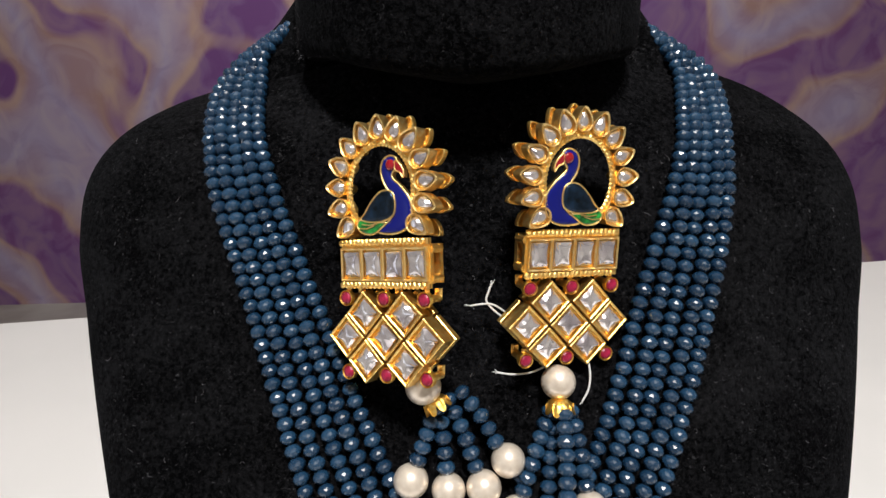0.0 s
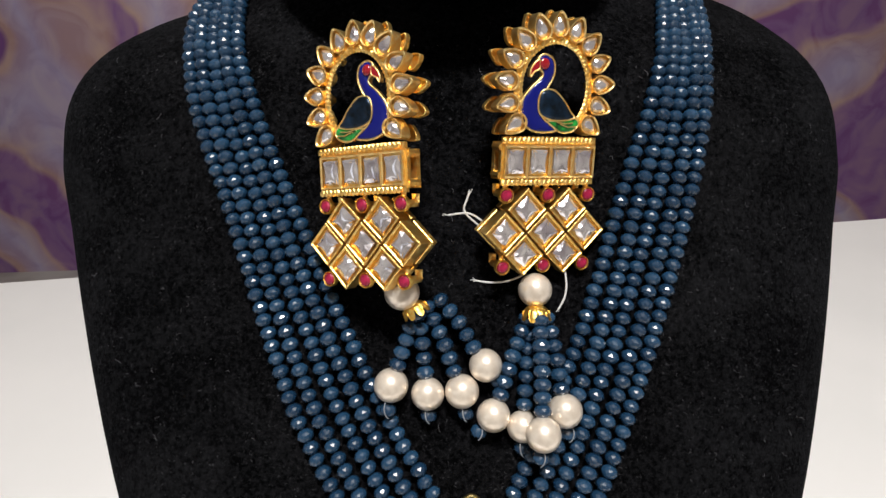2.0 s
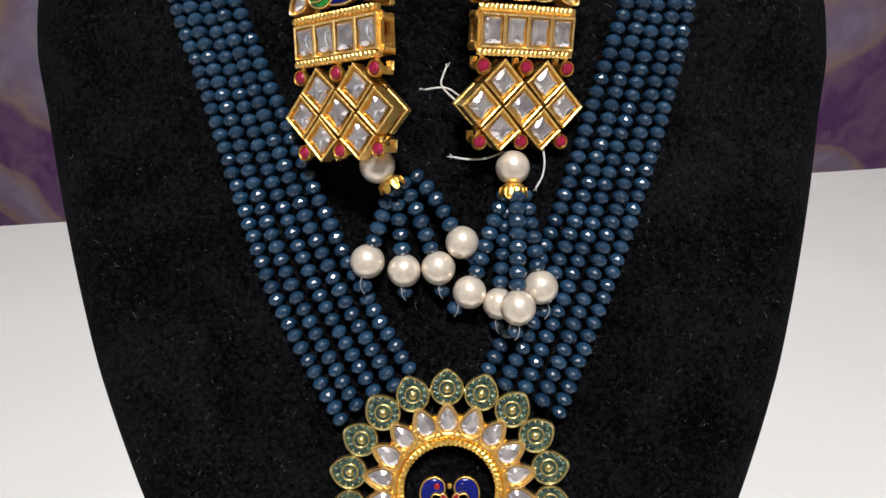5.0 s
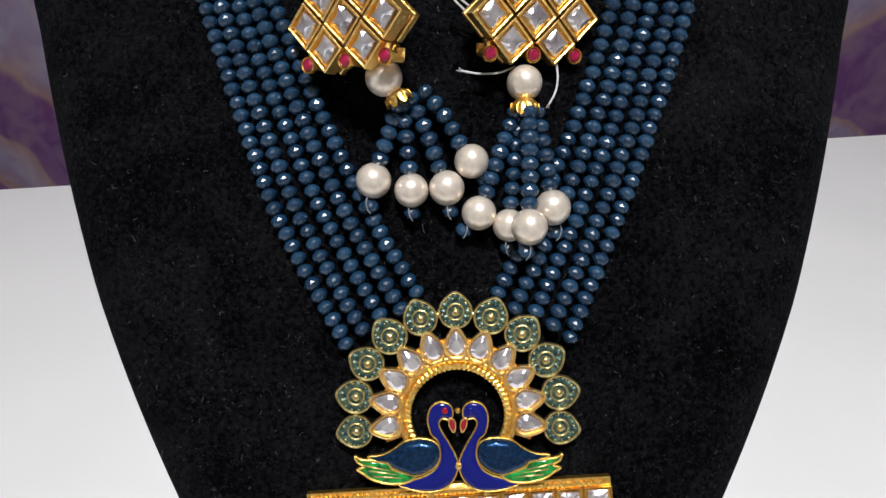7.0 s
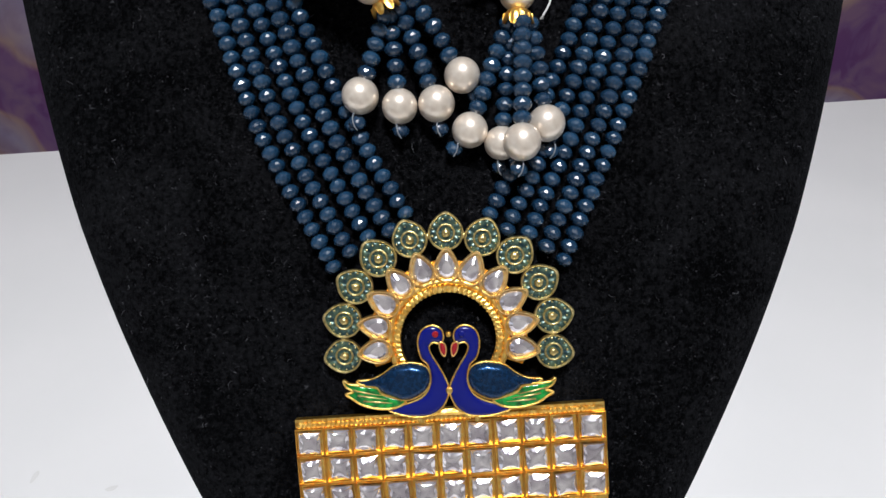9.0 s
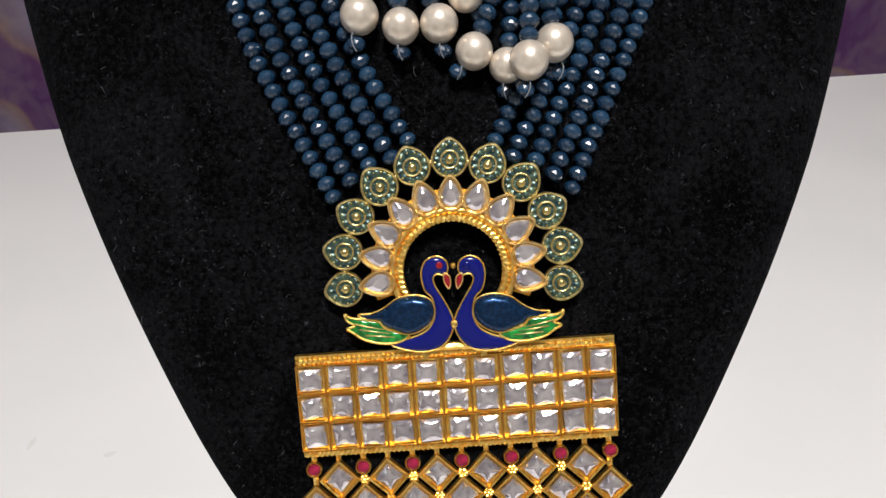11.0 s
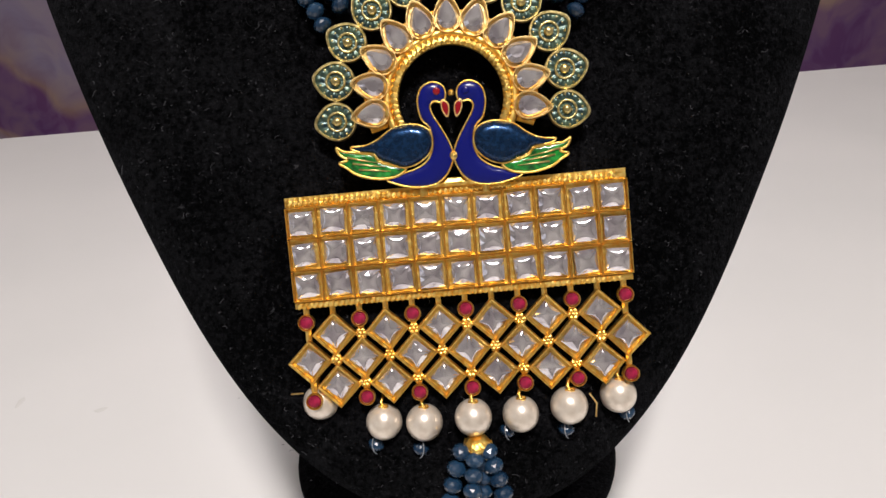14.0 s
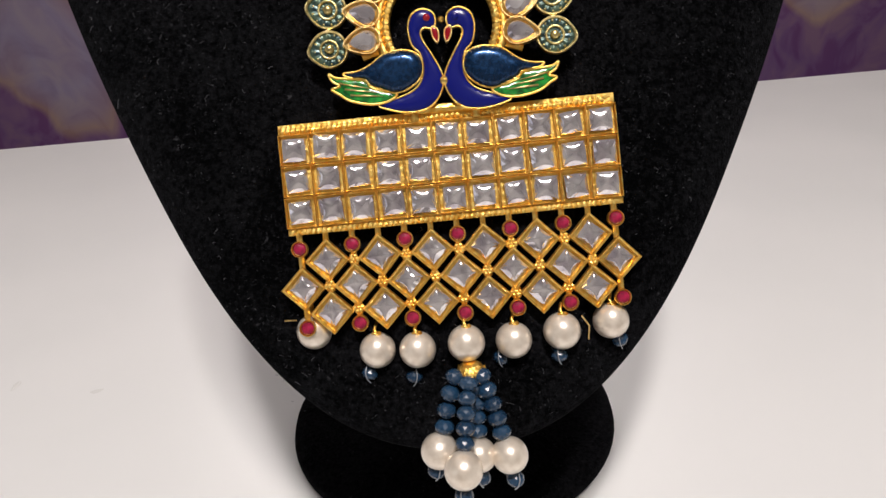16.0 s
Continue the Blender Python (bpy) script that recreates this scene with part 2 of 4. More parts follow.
def tube(bm, pts, r, sides=8, closed=False, radii=None):
    """A round bar along points."""
    pts = [Vector(p) for p in pts]
    n = len(pts)
    rows = []
    side = None
    for i, p in enumerate(pts):
        a, b = pts[(i - 1) % n if closed else max(i - 1, 0)], pts[(i + 1) % n if closed else min(i + 1, n - 1)]
        d = (b - a).normalized()
        side = side or (Vector((0, 1, 0)) if abs(d.y) < 0.9 else Vector((1, 0, 0)))
        side = (side - d * side.dot(d)).normalized()
        up = d.cross(side)
        rr = radii[i] if radii else r
        rows.append([bm.verts.new(p + (side * math.cos(k) + up * math.sin(k)) * rr) for k in (2 * math.pi * s / sides for s in range(sides))])
    for a, b in list(zip(rows, rows[1:])) + ([(rows[-1], rows[0])] if closed else []):
        for s in range(sides):
            bm.faces.new((a[s], a[(s + 1) % sides], b[(s + 1) % sides], b[s]))
    if not closed:
        bm.faces.new(rows[0][::-1])
        bm.faces.new(rows[-1])


def ball(bm, c, r, seg=16, rows=10, squash=(1, 1, 1)):
    m = Matrix.Translation(c) @ Matrix.Diagonal((r * squash[0], r * squash[1], r * squash[2], 1))
    bmesh.ops.create_uvsphere(bm, u_segments=seg, v_segments=rows, radius=1, matrix=m)


def plate(bm, outline, front, back, bevel=0.4):
    """A plate in the x-z plane from an outline, its front (smaller y) edge rounded."""
    cx, cz = sum(p[0] for p in outline) / len(outline), sum(p[1] for p in outline) / len(outline)
    big = max(math.hypot(p[0] - cx, p[1] - cz) for p in outline)
    s = 1 - bevel / big

    def row(k, y):
        return [(cx + (x - cx) * k, y, cz + (z - cz) * k) for x, z in outline]

    rings_mesh(bm, [row(s, front), row(1 - (1 - s) * 0.3, front + bevel * 0.3), row(1, front + bevel), row(1, back)])


def wall_ring(bm, outer, inner, front, back):
    """A raised rim between two outlines with the same number of points."""
    def row(o, y):
        return [(x, y, z) for x, z in o]

    mid = [((a[0] + b[0]) / 2, (a[1] + b[1]) / 2) for a, b in zip(outer, inner)]
    q = [(a[0] * 0.75 + b[0] * 0.25, a[1] * 0.75 + b[1] * 0.25) for a, b in zip(outer, inner)]
    rings_mesh(bm, [row(outer, back), row(outer, front + 0.25), row(q, front), row(mid, front), row(inner, front + 0.3), row(inner, back)], cap=(False, False))


def scaled(outline, k, cx=0.0, cz=0.0):
    return [(cx + (x - cx) * k, cz + (z - cz) * k) for x, z in outline]


def drop(length, width, n=20, base=0.42):
    """A teardrop that points up, its round end below; origin in the middle of the round."""
    r, pts = width / 2, []
    tip = length - r
    for i in range(n):
        a = 2 * math.pi * i / n + math.pi / 2
        x, z = math.cos(a), math.sin(a)
        if z > 0:
            z = z ** 1.0
            x *= 1 - 0.38 * z ** 1.4
            pts.append((x * r, z * tip))
        else:
            pts.append((x * r, z * r))
    return pts


def square(half, n_side=3, round_=0.0):
    c = [(-1, -1), (1, -1), (1, 1), (-1, 1)]
    pts = []
    for (ax, az), (bx, bz) in zip(c, c[1:] + c[:1]):
        for k in range(n_side):
            t = k / n_side
            pts.append(((ax + (bx - ax) * t) * half, (az + (bz - az) * t) * half))
    return pts


def cut_stone(bm, outline, height, table=0.5, y=0.0):
    """A faceted stone on an outline: girdle, crown and table, towards smaller y."""
    rings_mesh(bm, [[(x, y, z) for x, z in outline],
                    [(x * 0.93, y - height * 0.45, z * 0.93) for x, z in outline],
                    [(x * table, y - height, z * table) for x, z in outline]], cap=(False, True))


def chain(points, step):
    """Points at even steps along a smooth curve through the given ones, each with its direction."""
    pts = [Vector(p) for p in points]
    fine = []
    for i in range(len(pts) - 1):
        p0, p1, p2, p3 = pts[max(i - 1, 0)], pts[i], pts[i + 1], pts[min(i + 2, len(pts) - 1)]
        for k in range(24):
            t = k / 24
            fine.append(0.5 * ((2 * p1) + (p2 - p0) * t + (2 * p0 - 5 * p1 + 4 * p2 - p3) * t * t + (3 * p1 - p0 - 3 * p2 + p3) * t ** 3))
    fine.append(pts[-1])
    out, left = [], 0.0
    for a, b in zip(fine, fine[1:]):
        d = (b - a).length
        while left <= d and d > 0:
            out.append((a + (b - a) * (left / d), (b - a).normalized()))
            left += step
        left -= d
    return out


# ---------------------------------------------------------------- the room and the table
def slab(name, x0, x1, y0, y1, z0, z1, mat, label, kind="structure", category=""):
    bm = bmesh.new()
    bmesh.ops.create_cube(bm, size=1, matrix=Matrix.Translation(((x0 + x1) / 2, (y0 + y1) / 2, (z0 + z1) / 2)) @ Matrix.Diagonal((x1 - x0, y1 - y0, z1 - z0, 1)))
    me = bpy.data.meshes.new(name)
    bm.to_mesh(me)
    bm.free()
    me.materials.append(mat)
    return tagged(new(name, me), label, category, "", kind)


slab("floor", -3.2, 3.2, -3.2, 3.4, -0.80, -0.75, FLOOR, "plain grey shop floor under the table")
slab("ceiling", -3.2, 3.2, -3.2, 3.4, 1.95, 2.05, CEILING, "plain white ceiling over the room")
slab("wall_north", -3.2, 3.2, 2.9, 3.05, -0.75, 1.95, WALLPAPER, "purple wallpaper with mauve clouds and bronze scrolls")
slab("wall_south", -3.2, 3.2, -3.2, -3.05, -0.75, 1.95, PLASTER, "plain pale plaster wall")


def window_wall():
    """The west wall with a window opening through it."""
    bm = bmesh.new()
    for y0, y1, z0, z1 in ((-3.05, -2.55, -0.75, 1.95), (-1.45, 2.9, -0.75, 1.95), (-2.55, -1.45, -0.75, 0.35), (-2.55, -1.45, 1.65, 1.95)):
        bmesh.ops.create_cube(bm, size=1, matrix=Matrix.Translation((-3.125, (y0 + y1) / 2, (z0 + z1) / 2)) @ Matrix.Diagonal((0.15, y1 - y0, z1 - z0, 1)))
    me = bpy.data.meshes.new("wall_west")
    bm.to_mesh(me)
    bm.free()
    me.materials.append(PLASTER)
    tagged(new("wall_west", me), "plain pale plaster wall with a window opening", "", "", "structure")


window_wall()
slab("wall_east", 3.05, 3.2, -3.05, 2.9, -0.75, 1.95, PLASTER, "plain pale plaster wall")


def ceiling_lamp(x, y):
    """A round downlight with a moulded trim, set in the ceiling."""
    lamp = hollow("ceiling_lamp", pose(x, y, 1.95))
    bm = bmesh.new()
    rings_mesh(bm, [[((75 + r) * math.cos(a), (75 + r) * math.sin(a), z) for a in (2 * math.pi * k / 40 for k in range(40))]
                    for r, z in ((30, 0), (30, -6), (23, -12), (11, -12), (5, -8), (5, 0))], cap=(False, False))
    part("trim_ring", bm, CEILING, lamp, smooth=True)
    return tagged(lamp, "round white downlight set in the ceiling, out of view", "ceiling lamp", "ceiling lamps")


# the rear pair's trims only go with the added wallpaper lamps
for lx, ly, _ in LAMPS:
    ceiling_lamp(lx, ly)


def white_table():
    table = hollow("display_table", pose(0.02, 0.28, 0, 0, 0, 7.0))
    # the far edge lies 0.68 m behind the display and runs slightly oblique to it
    bm = bmesh.new()
    bmesh.ops.create_cube(bm, size=1, matrix=Matrix.Translation((0, 110, -15)) @ Matrix.Diagonal((2400, 1130, 30, 1)))
    bmesh.ops.bevel(bm, geom=[e for e in bm.edges], offset=2.0, segments=2, affect="EDGES")
    part("tabletop", bm, TABLE, table)
    for x in (-1120, 1120):
        for y in (-380, 600):
            bm = bmesh.new()
            bmesh.ops.create_cube(bm, size=1, matrix=Matrix.Translation((x, y, -390)) @ Matrix.Diagonal((50, 50, 720, 1)))
            part("leg", bm, TABLE, table)
    return tagged(table, "large plain white laminate display table", "table")


white_table()
for (x, y), (w, h), turn in (((-0.245, 0.253), (1.6, 5), 5), ((-0.193, 0.243), (3.4, 2.0), 20)):
    bm = bmesh.new()
    o = [(math.cos(a) * w * (1 + 0.2 * math.sin(3 * a)), math.sin(a) * h) for a in (2 * math.pi * i / 18 for i in range(18))]
    rings_mesh(bm, [[(p[0], p[1], 0.05) for p in o], [(p[0] * 0.6, p[1] * 0.6, 0.15) for p in o]], cap=(True, True))
    dust = part("dust_smudge", bm, SMUDGE)
    dust.matrix_basis = pose(x, y, 0, 0, 0, turn)
    tagged(dust, "faint grey dust mark on the white table", "smudge", "dust marks")


# ---------------------------------------------------------------- the velvet bust
def front(u, v):
    """How far back (mm) the front of the velvet lies at u across and v along."""
    d = u - (10 - (v + 20) * 0.030)
    y = 188 + 0.1 * v + (0.0010 - 0.0005 * min(1.0, max(0.0, (-20 - v) / 80))) * d * d
    if v > 15:
        y += (0.011 * (min(v, 50) - 15) ** 2 + 0.55 * max(0, v - 50)) * min(1.0, abs(d) / 65) ** 1.5
    return y


def half_width(v):
    """Half the shield's width at v along: a long taper to the tip, a blunt round shoulder."""
    if v < 0:
        return 137.8 * max(0.0, 1 - ((44 - v) / 289) ** 1.2) ** 0.44 - 0.9 * math.exp(-((v + 165) / 32) ** 2)
    return 131.2 * max(0.0, 1 - (v / 64) ** 3.1) ** 0.3


def outline_point(a):
    """The bust's outline: an upright shield, a from 0 to 1 round it; the east shoulder stands a little higher."""
    v = -244.9 + 308.8 * (0.5 - 0.5 * math.cos(2 * math.pi * a))
    mid = 10.7 - 0.022 * v
    if a <= 0.5:
        return mid + half_width(v), v * (1.15 if v > 0 else 1.0)
    return mid - half_width(v), v


def velvet_bust():
    bust = hollow("jewellery_bust", TILT.copy())
    bm = bmesh.new()
    n = 168
    ring = [outline_point(i / n) for i in range(n)]
    cx, cv = 13, -70
    rows = []
    for s in (0.02, 0.15, 0.3, 0.45, 0.6, 0.72, 0.82, 0.9, 0.95, 0.98, 0.995, 1.0):
        roll = 5 * (1 - math.sqrt(max(0, 1 - max(0, (s - 0.86) / 0.14) ** 2)))
        rows.append([(cx + (u - cx) * s, front(cx + (u - cx) * s, cv + (v - cv) * s) + roll, cv + (v - cv) * s) for u, v in ring])
    for s, back in ((0.995, 16), (0.96, 26), (0.85, 36), (0.6, 44), (0.3, 47), (0.02, 48)):
        rows.append([(cx + (u - cx) * s, front(cx + (u - cx), cv + (v - cv)) + back, cv + (v - cv) * s) for u, v in ring])
    rings_mesh(bm, rows)
    part("body", bm, VELVET, bust, smooth=True)
    # the neck stands upright, so it comes forward along the lean, and has a rounded lower lip
    bm = bmesh.new()
    rows = []
    for k, (dv, size) in enumerate(((2, 0.55), (-0.5, 0.86), (-0.4, 0.95), (0.6, 0.985), (2.5, 1.0), (10, 1.0), (25, 1.0), (45, 0.98), (60, 0.96), (66, 0.9), (68, 0.6))):
        row = []
        for i in range(64):
            a = 2 * math.pi * i / 64
            x, y = math.cos(a), math.sin(a)
            sx = math.copysign(abs(x) ** 0.85, x)
            lip = 55 + 12 * sx * sx - 6.5 * max(0.0, -y) ** 0.7
            row.append((9 + 56 * size * sx, 212 - (dv - 5) * 0.36 + 46 * size * y, lip + dv))
        rows.append(row)
    rings_mesh(bm, rows)
    part("neck", bm, VELVET, bust, smooth=True)
    # the slope from shoulder to neck, under the strands
    bm = bmesh.new()
    rows = []
    for v, w in ((36, 96), (50, 90), (61, 85), (72, 79), (84, 68), (94, 61), (106, 52)):
        y = min(front(9 + w, v), 218)
        rows.append([(9 + w * math.copysign(abs(math.cos(a)) ** 0.8, math.cos(a)), y + 13 + 15 * math.sin(a), v) for a in (2 * math.pi * i / 48 for i in range(48))])
    rings_mesh(bm, rows)
    part("shoulder_slope", bm, VELVET, bust, smooth=True)
    tagged(bust, "black velvet jewellery bust leaning back on a round foot", "display bust")
    # foot and stem stand upright on the table
    up = TILT.inverted()
    bm = bmesh.new()
    prof = [(2, 0), (70, 0), (75, 1.5), (77, 4.5), (76, 8), (71, 10.5), (40, 13), (30, 18), (27, 40), (26, 140), (24, 185), (2, 190)]
    rings_mesh(bm, [[(6 + r * math.cos(a), 203 - (h - 20) * 0.06 * (h > 20) + r * math.sin(a), h) for a in (2 * math.pi * i / 64 for i in range(64))] for r, h in prof])
    foot = part("foot", bm, VELVET, bust, smooth=True)
    foot.matrix_basis = up
    return bust


velvet_bust()


def lint():
    """Short pale fibres caught in the velvet; those on the neck also imitate its lit pile."""
    random.seed(8)
    bm = bmesh.new()
    for _ in range(900):
        v = random.uniform(-235, 45)
        w = half_width(v) * 0.93
        u = 12 + random.uniform(-w, w)
        a, n = random.uniform(0, 6.28), random.uniform(0.5, 1.5) * random.choice((0.2, 0.25, 0.3, 0.4, 0.5, 0.8, 1.2))
        bend = random.uniform(-1.2, 1.2)
        pts = []
        for k in range(4):
            t = a + bend * k
            u += math.cos(t) * n * 0.5
            v += math.sin(t) * n * 0.5
            pts.append((u, front(u, v) - 0.25 - 0.1 * (k % 2), v))
        tube(bm, pts, random.uniform(0.035, 0.07), 3)
    # neck: speckle, made dense so pale fibres stand in for light on the pile
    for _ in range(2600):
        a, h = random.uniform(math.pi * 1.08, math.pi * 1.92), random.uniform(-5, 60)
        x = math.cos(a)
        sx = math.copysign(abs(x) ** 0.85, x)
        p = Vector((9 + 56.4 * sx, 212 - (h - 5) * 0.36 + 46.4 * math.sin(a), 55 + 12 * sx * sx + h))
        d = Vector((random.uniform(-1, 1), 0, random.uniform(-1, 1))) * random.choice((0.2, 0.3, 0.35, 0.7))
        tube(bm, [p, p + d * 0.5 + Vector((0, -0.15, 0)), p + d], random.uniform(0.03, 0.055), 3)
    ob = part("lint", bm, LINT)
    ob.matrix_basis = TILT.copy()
    tagged(ob, "fine pale lint fibres on black velvet, denser on the neck for lit pile", "lint", "", "stuff")


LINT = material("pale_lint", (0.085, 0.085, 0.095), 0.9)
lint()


# ---------------------------------------------------------------- the bead strands
def rondelle():
    """A faceted bead, bored along z; flat on its facets."""
    bm = bmesh.new()
    rows = []
    for z, r, off in ((1.9, 0.9, 0), (1.55, 1.6, 0.5), (0.85, 2.26, 0), (0.0, 2.55, 0.5), (-0.85, 2.26, 0), (-1.55, 1.6, 0.5), (-1.9, 0.9, 0)):
        rows.append([bm.verts.new((r * math.cos(2 * math.pi * (i + off) / 11), r * math.sin(2 * math.pi * (i + off) / 11), z)) for i in range(11)])
    for k, (a, b) in enumerate(zip(rows, rows[1:])):
        for i in range(11):
            j = (i + 1) % 11
            if k % 2 == 0:
                bm.faces.new((a[i], a[j], b[i]))
                bm.faces.new((a[j], b[j], b[i]))
            else:
                bm.faces.new((a[i], a[j], b[j]))
                bm.faces.new((a[i], b[j], b[i]))
    bm.faces.new(rows[0])
    bm.faces.new(rows[-1][::-1])
    bmesh.ops.recalc_face_normals(bm, faces=bm.faces)
    bmesh.ops.scale(bm, vec=(MM, MM, MM), verts=bm.verts)
    me = bpy.data.meshes.new("bead")
    bm.to_mesh(me)
    bm.free()
    me.materials.append(BEAD)
    return me


RONDELLE = rondelle()


def bead_at(parent, p, d, size=1.0, spin=None):
    ob = new("bead", RONDELLE)
    ob.parent = parent
    q = Vector(d).to_track_quat("Z", "Y").to_matrix().to_4x4()
    spin = random.random() * 6.28 if spin is None else spin
    ob.matrix_basis = Matrix.Translation(Vector(p) * MM) @ q @ Matrix.Rotation(spin, 4, "Z") @ Matrix.Diagonal((size, size, size, 1))
    return ob


def bead_run(parent, spots):
    """Many beads as one mesh, for the reach that stays far from the eye."""
    verts, faces = [], []
    src = [v.co.copy() for v in RONDELLE.vertices]
    polys = [tuple(f.vertices) for f in RONDELLE.polygons]
    for p, d in spots:
        q = Vector(d).to_track_quat("Z", "Y").to_matrix().to_4x4()
        m = Matrix.Translation(Vector(p) * MM) @ q @ Matrix.Rotation(random.random() * 6.28, 4, "Z")
        k = len(verts)
        verts += [m @ c for c in src]
        faces += [tuple(i + k for i in f) for f in polys]
    me = bpy.data.meshes.new("bead_run")
    me.from_pydata(verts, [], faces)
    me.materials.append(BEAD)
    ob = new("bead_run", me)
    ob.parent = parent
    return tagged(ob, kind="stuff")


NECKLACE = hollow("bead_necklace", TILT.copy())
tagged(NECKLACE, "five-strand necklace of dark blue faceted crystal beads", "necklace")
random.seed(4)


def lay(u, v, lift):
    return (u, front(u, v) - 2.6 - lift, v)


# the outer and the inner strand's way over the chest, across and along; the others lie between
STRANDS = {
    "west": ([(-57, 79), (-69.8, 67), (-75, 56), (-75, 46), (-73, 35), (-68.5, 17), (-59, -9), (-46.4, -46), (-35.3, -76), (-15.3, -112.7)],
             [(-55, 79), (-62, 69), (-61, 58), (-59, 45), (-56.5, 35), (-50.3, 18), (-39.2, -9), (-23, -46), (-8.1, -76), (6.1, -99.2)]),
    "east": ([(78.5, 79), (92.6, 66), (95, 56), (94, 46), (92, 35.5), (89, 17), (83.6, -9), (72.1, -46), (61.6, -76), (48.1, -110)],
             [(76, 79), (83, 66), (82, 55), (79.7, 45.6), (77, 35), (71, 17.5), (61.7, -9), (50, -46), (37.5, -76), (26.7, -98.4)]),

}
for side, (outer, inner) in STRANDS.items():
    for k in range(5):
        run = [(a[0] + (b[0] - a[0]) * k / 4, a[1] + (b[1] - a[1]) * k / 4) for a, b in zip(outer, inner)]
        strand = hollow("strand", Matrix.Identity(4))
        strand.parent = NECKLACE
        lift = (0.0, 0.9, 0.2, 0.9, 0.0)[k]
        pts = [lay(u, v, lift) for u, v in run]
        sign = -1 if side == "west" else 1
        pts = [(9 + sign * 4, 270 + k, 104 + k), (9 + sign * 36, 258 + k, 98 + k), (9 + sign * 58, 232 + k, 86 + k * 0.5)] + pts
        spots = chain(pts, 4.02)
        for p, d in spots:
            p += Vector((random.uniform(-0.18, 0.18), random.uniform(-0.2, 0.1), random.uniform(-0.1, 0.1)))
        near = [(p, d + Vector((random.uniform(-0.08, 0.08), random.uniform(-0.08, 0.08), random.uniform(-0.08, 0.08)))) for p, d in spots if p.z < -35]
        for p, d in near:
            bead_at(strand, p, d, random.uniform(0.96, 1.05))
        bead_run(strand, [(p, d + Vector((random.uniform(-0.14, 0.14), random.uniform(-0.14, 0.14), random.uniform(-0.1, 0.1)))) for p, d in spots if p.z >= -35])
        bm = bmesh.new()
        tube(bm, [p for p, _ in spots[::2]], 0.35, 5)
        part("cord", bm, BEAD, strand)


# ---------------------------------------------------------------- shared jewel pieces (x across, z up, the face towards -y)
def mesh_of(name, bm, mat, smooth=False):
    bmesh.ops.scale(bm, vec=(MM, MM, MM), verts=bm.verts)
    bmesh.ops.recalc_face_normals(bm, faces=bm.faces)
    for f in bm.faces:
        f.smooth = smooth
    me = bpy.data.meshes.new(name)
    bm.to_mesh(me)
    bm.free()
    me.materials.append(mat)
    return me


def setting_mesh(outline, wall, height, mat, deep=0.6):
    """A box setting: floor and raised rim, its wall reaching deep behind the floor."""
    bm = bmesh.new()
    big = max(math.hypot(x, z) for x, z in outline)
    wall_ring(bm, outline, scaled(outline, 1 - wall / big), -height, deep)
    plate(bm, scaled(outline, 0.97), 0.05, 0.8, 0.1)
    return mesh_of("setting", bm, mat)


def stone_mesh(outline, height, table):
    bm = bmesh.new()
    cut_stone(bm, outline, height, table)
    return mesh_of("stone", bm, STONE)


def star_stone(half_x, half_z, height=1.2, turn=0.0, shift=(0, 0), bow=0.58):
    """A four-sided foil-backed stone with crisp facets; the sides of its table bow inward, towards the corners they run out."""
    c, s = math.cos(radians(turn)), math.sin(radians(turn))
    rim = [(x * half_x * c - z * half_z * s, x * half_x * s + z * half_z * c) for x, z in square(1.0, 4)]
    reach = [0.86, bow * 1.08, bow, bow * 1.08] * 4
    bm = bmesh.new()
    rings_mesh(bm, [[(x, 0, z) for x, z in rim], [(x * 0.97, -height * 0.45, z * 0.97) for x, z in rim],
                    [(x * k + shift[0], -height, z * k + shift[1]) for (x, z), k in zip(rim, reach)],
                    *[[(x * k * j + shift[0], -height * (1 + 0.2 * (1 - j * j)), z * k * j + shift[1]) for (x, z), k in zip(rim, reach)] for j in (0.75, 0.5, 0.25, 0.06)]], cap=(False, True))
    me = mesh_of("stone", bm, STONE)
    for f in me.polygons:
        f.use_smooth = f.center.y < -height * MM * 1.02
    return me


def soft_outline(points, n=90):
    """A closed smooth curve through a few corners."""
    p = [Vector((x, z, 0)) for x, z in points]
    m, out = len(p), []
    per = max(2, n // m)
    for i in range(m):
        p0, p1, p2, p3 = p[i - 1], p[i], p[(i + 1) % m], p[(i + 2) % m]
        for k in range(per):
            t = k / per
            q = 0.5 * ((2 * p1) + (p2 - p0) * t + (2 * p0 - 5 * p1 + 4 * p2 - p3) * t * t + (3 * p1 - p0 - 3 * p2 + p3) * t ** 3)
            out.append((q.x, q.y))
    return out


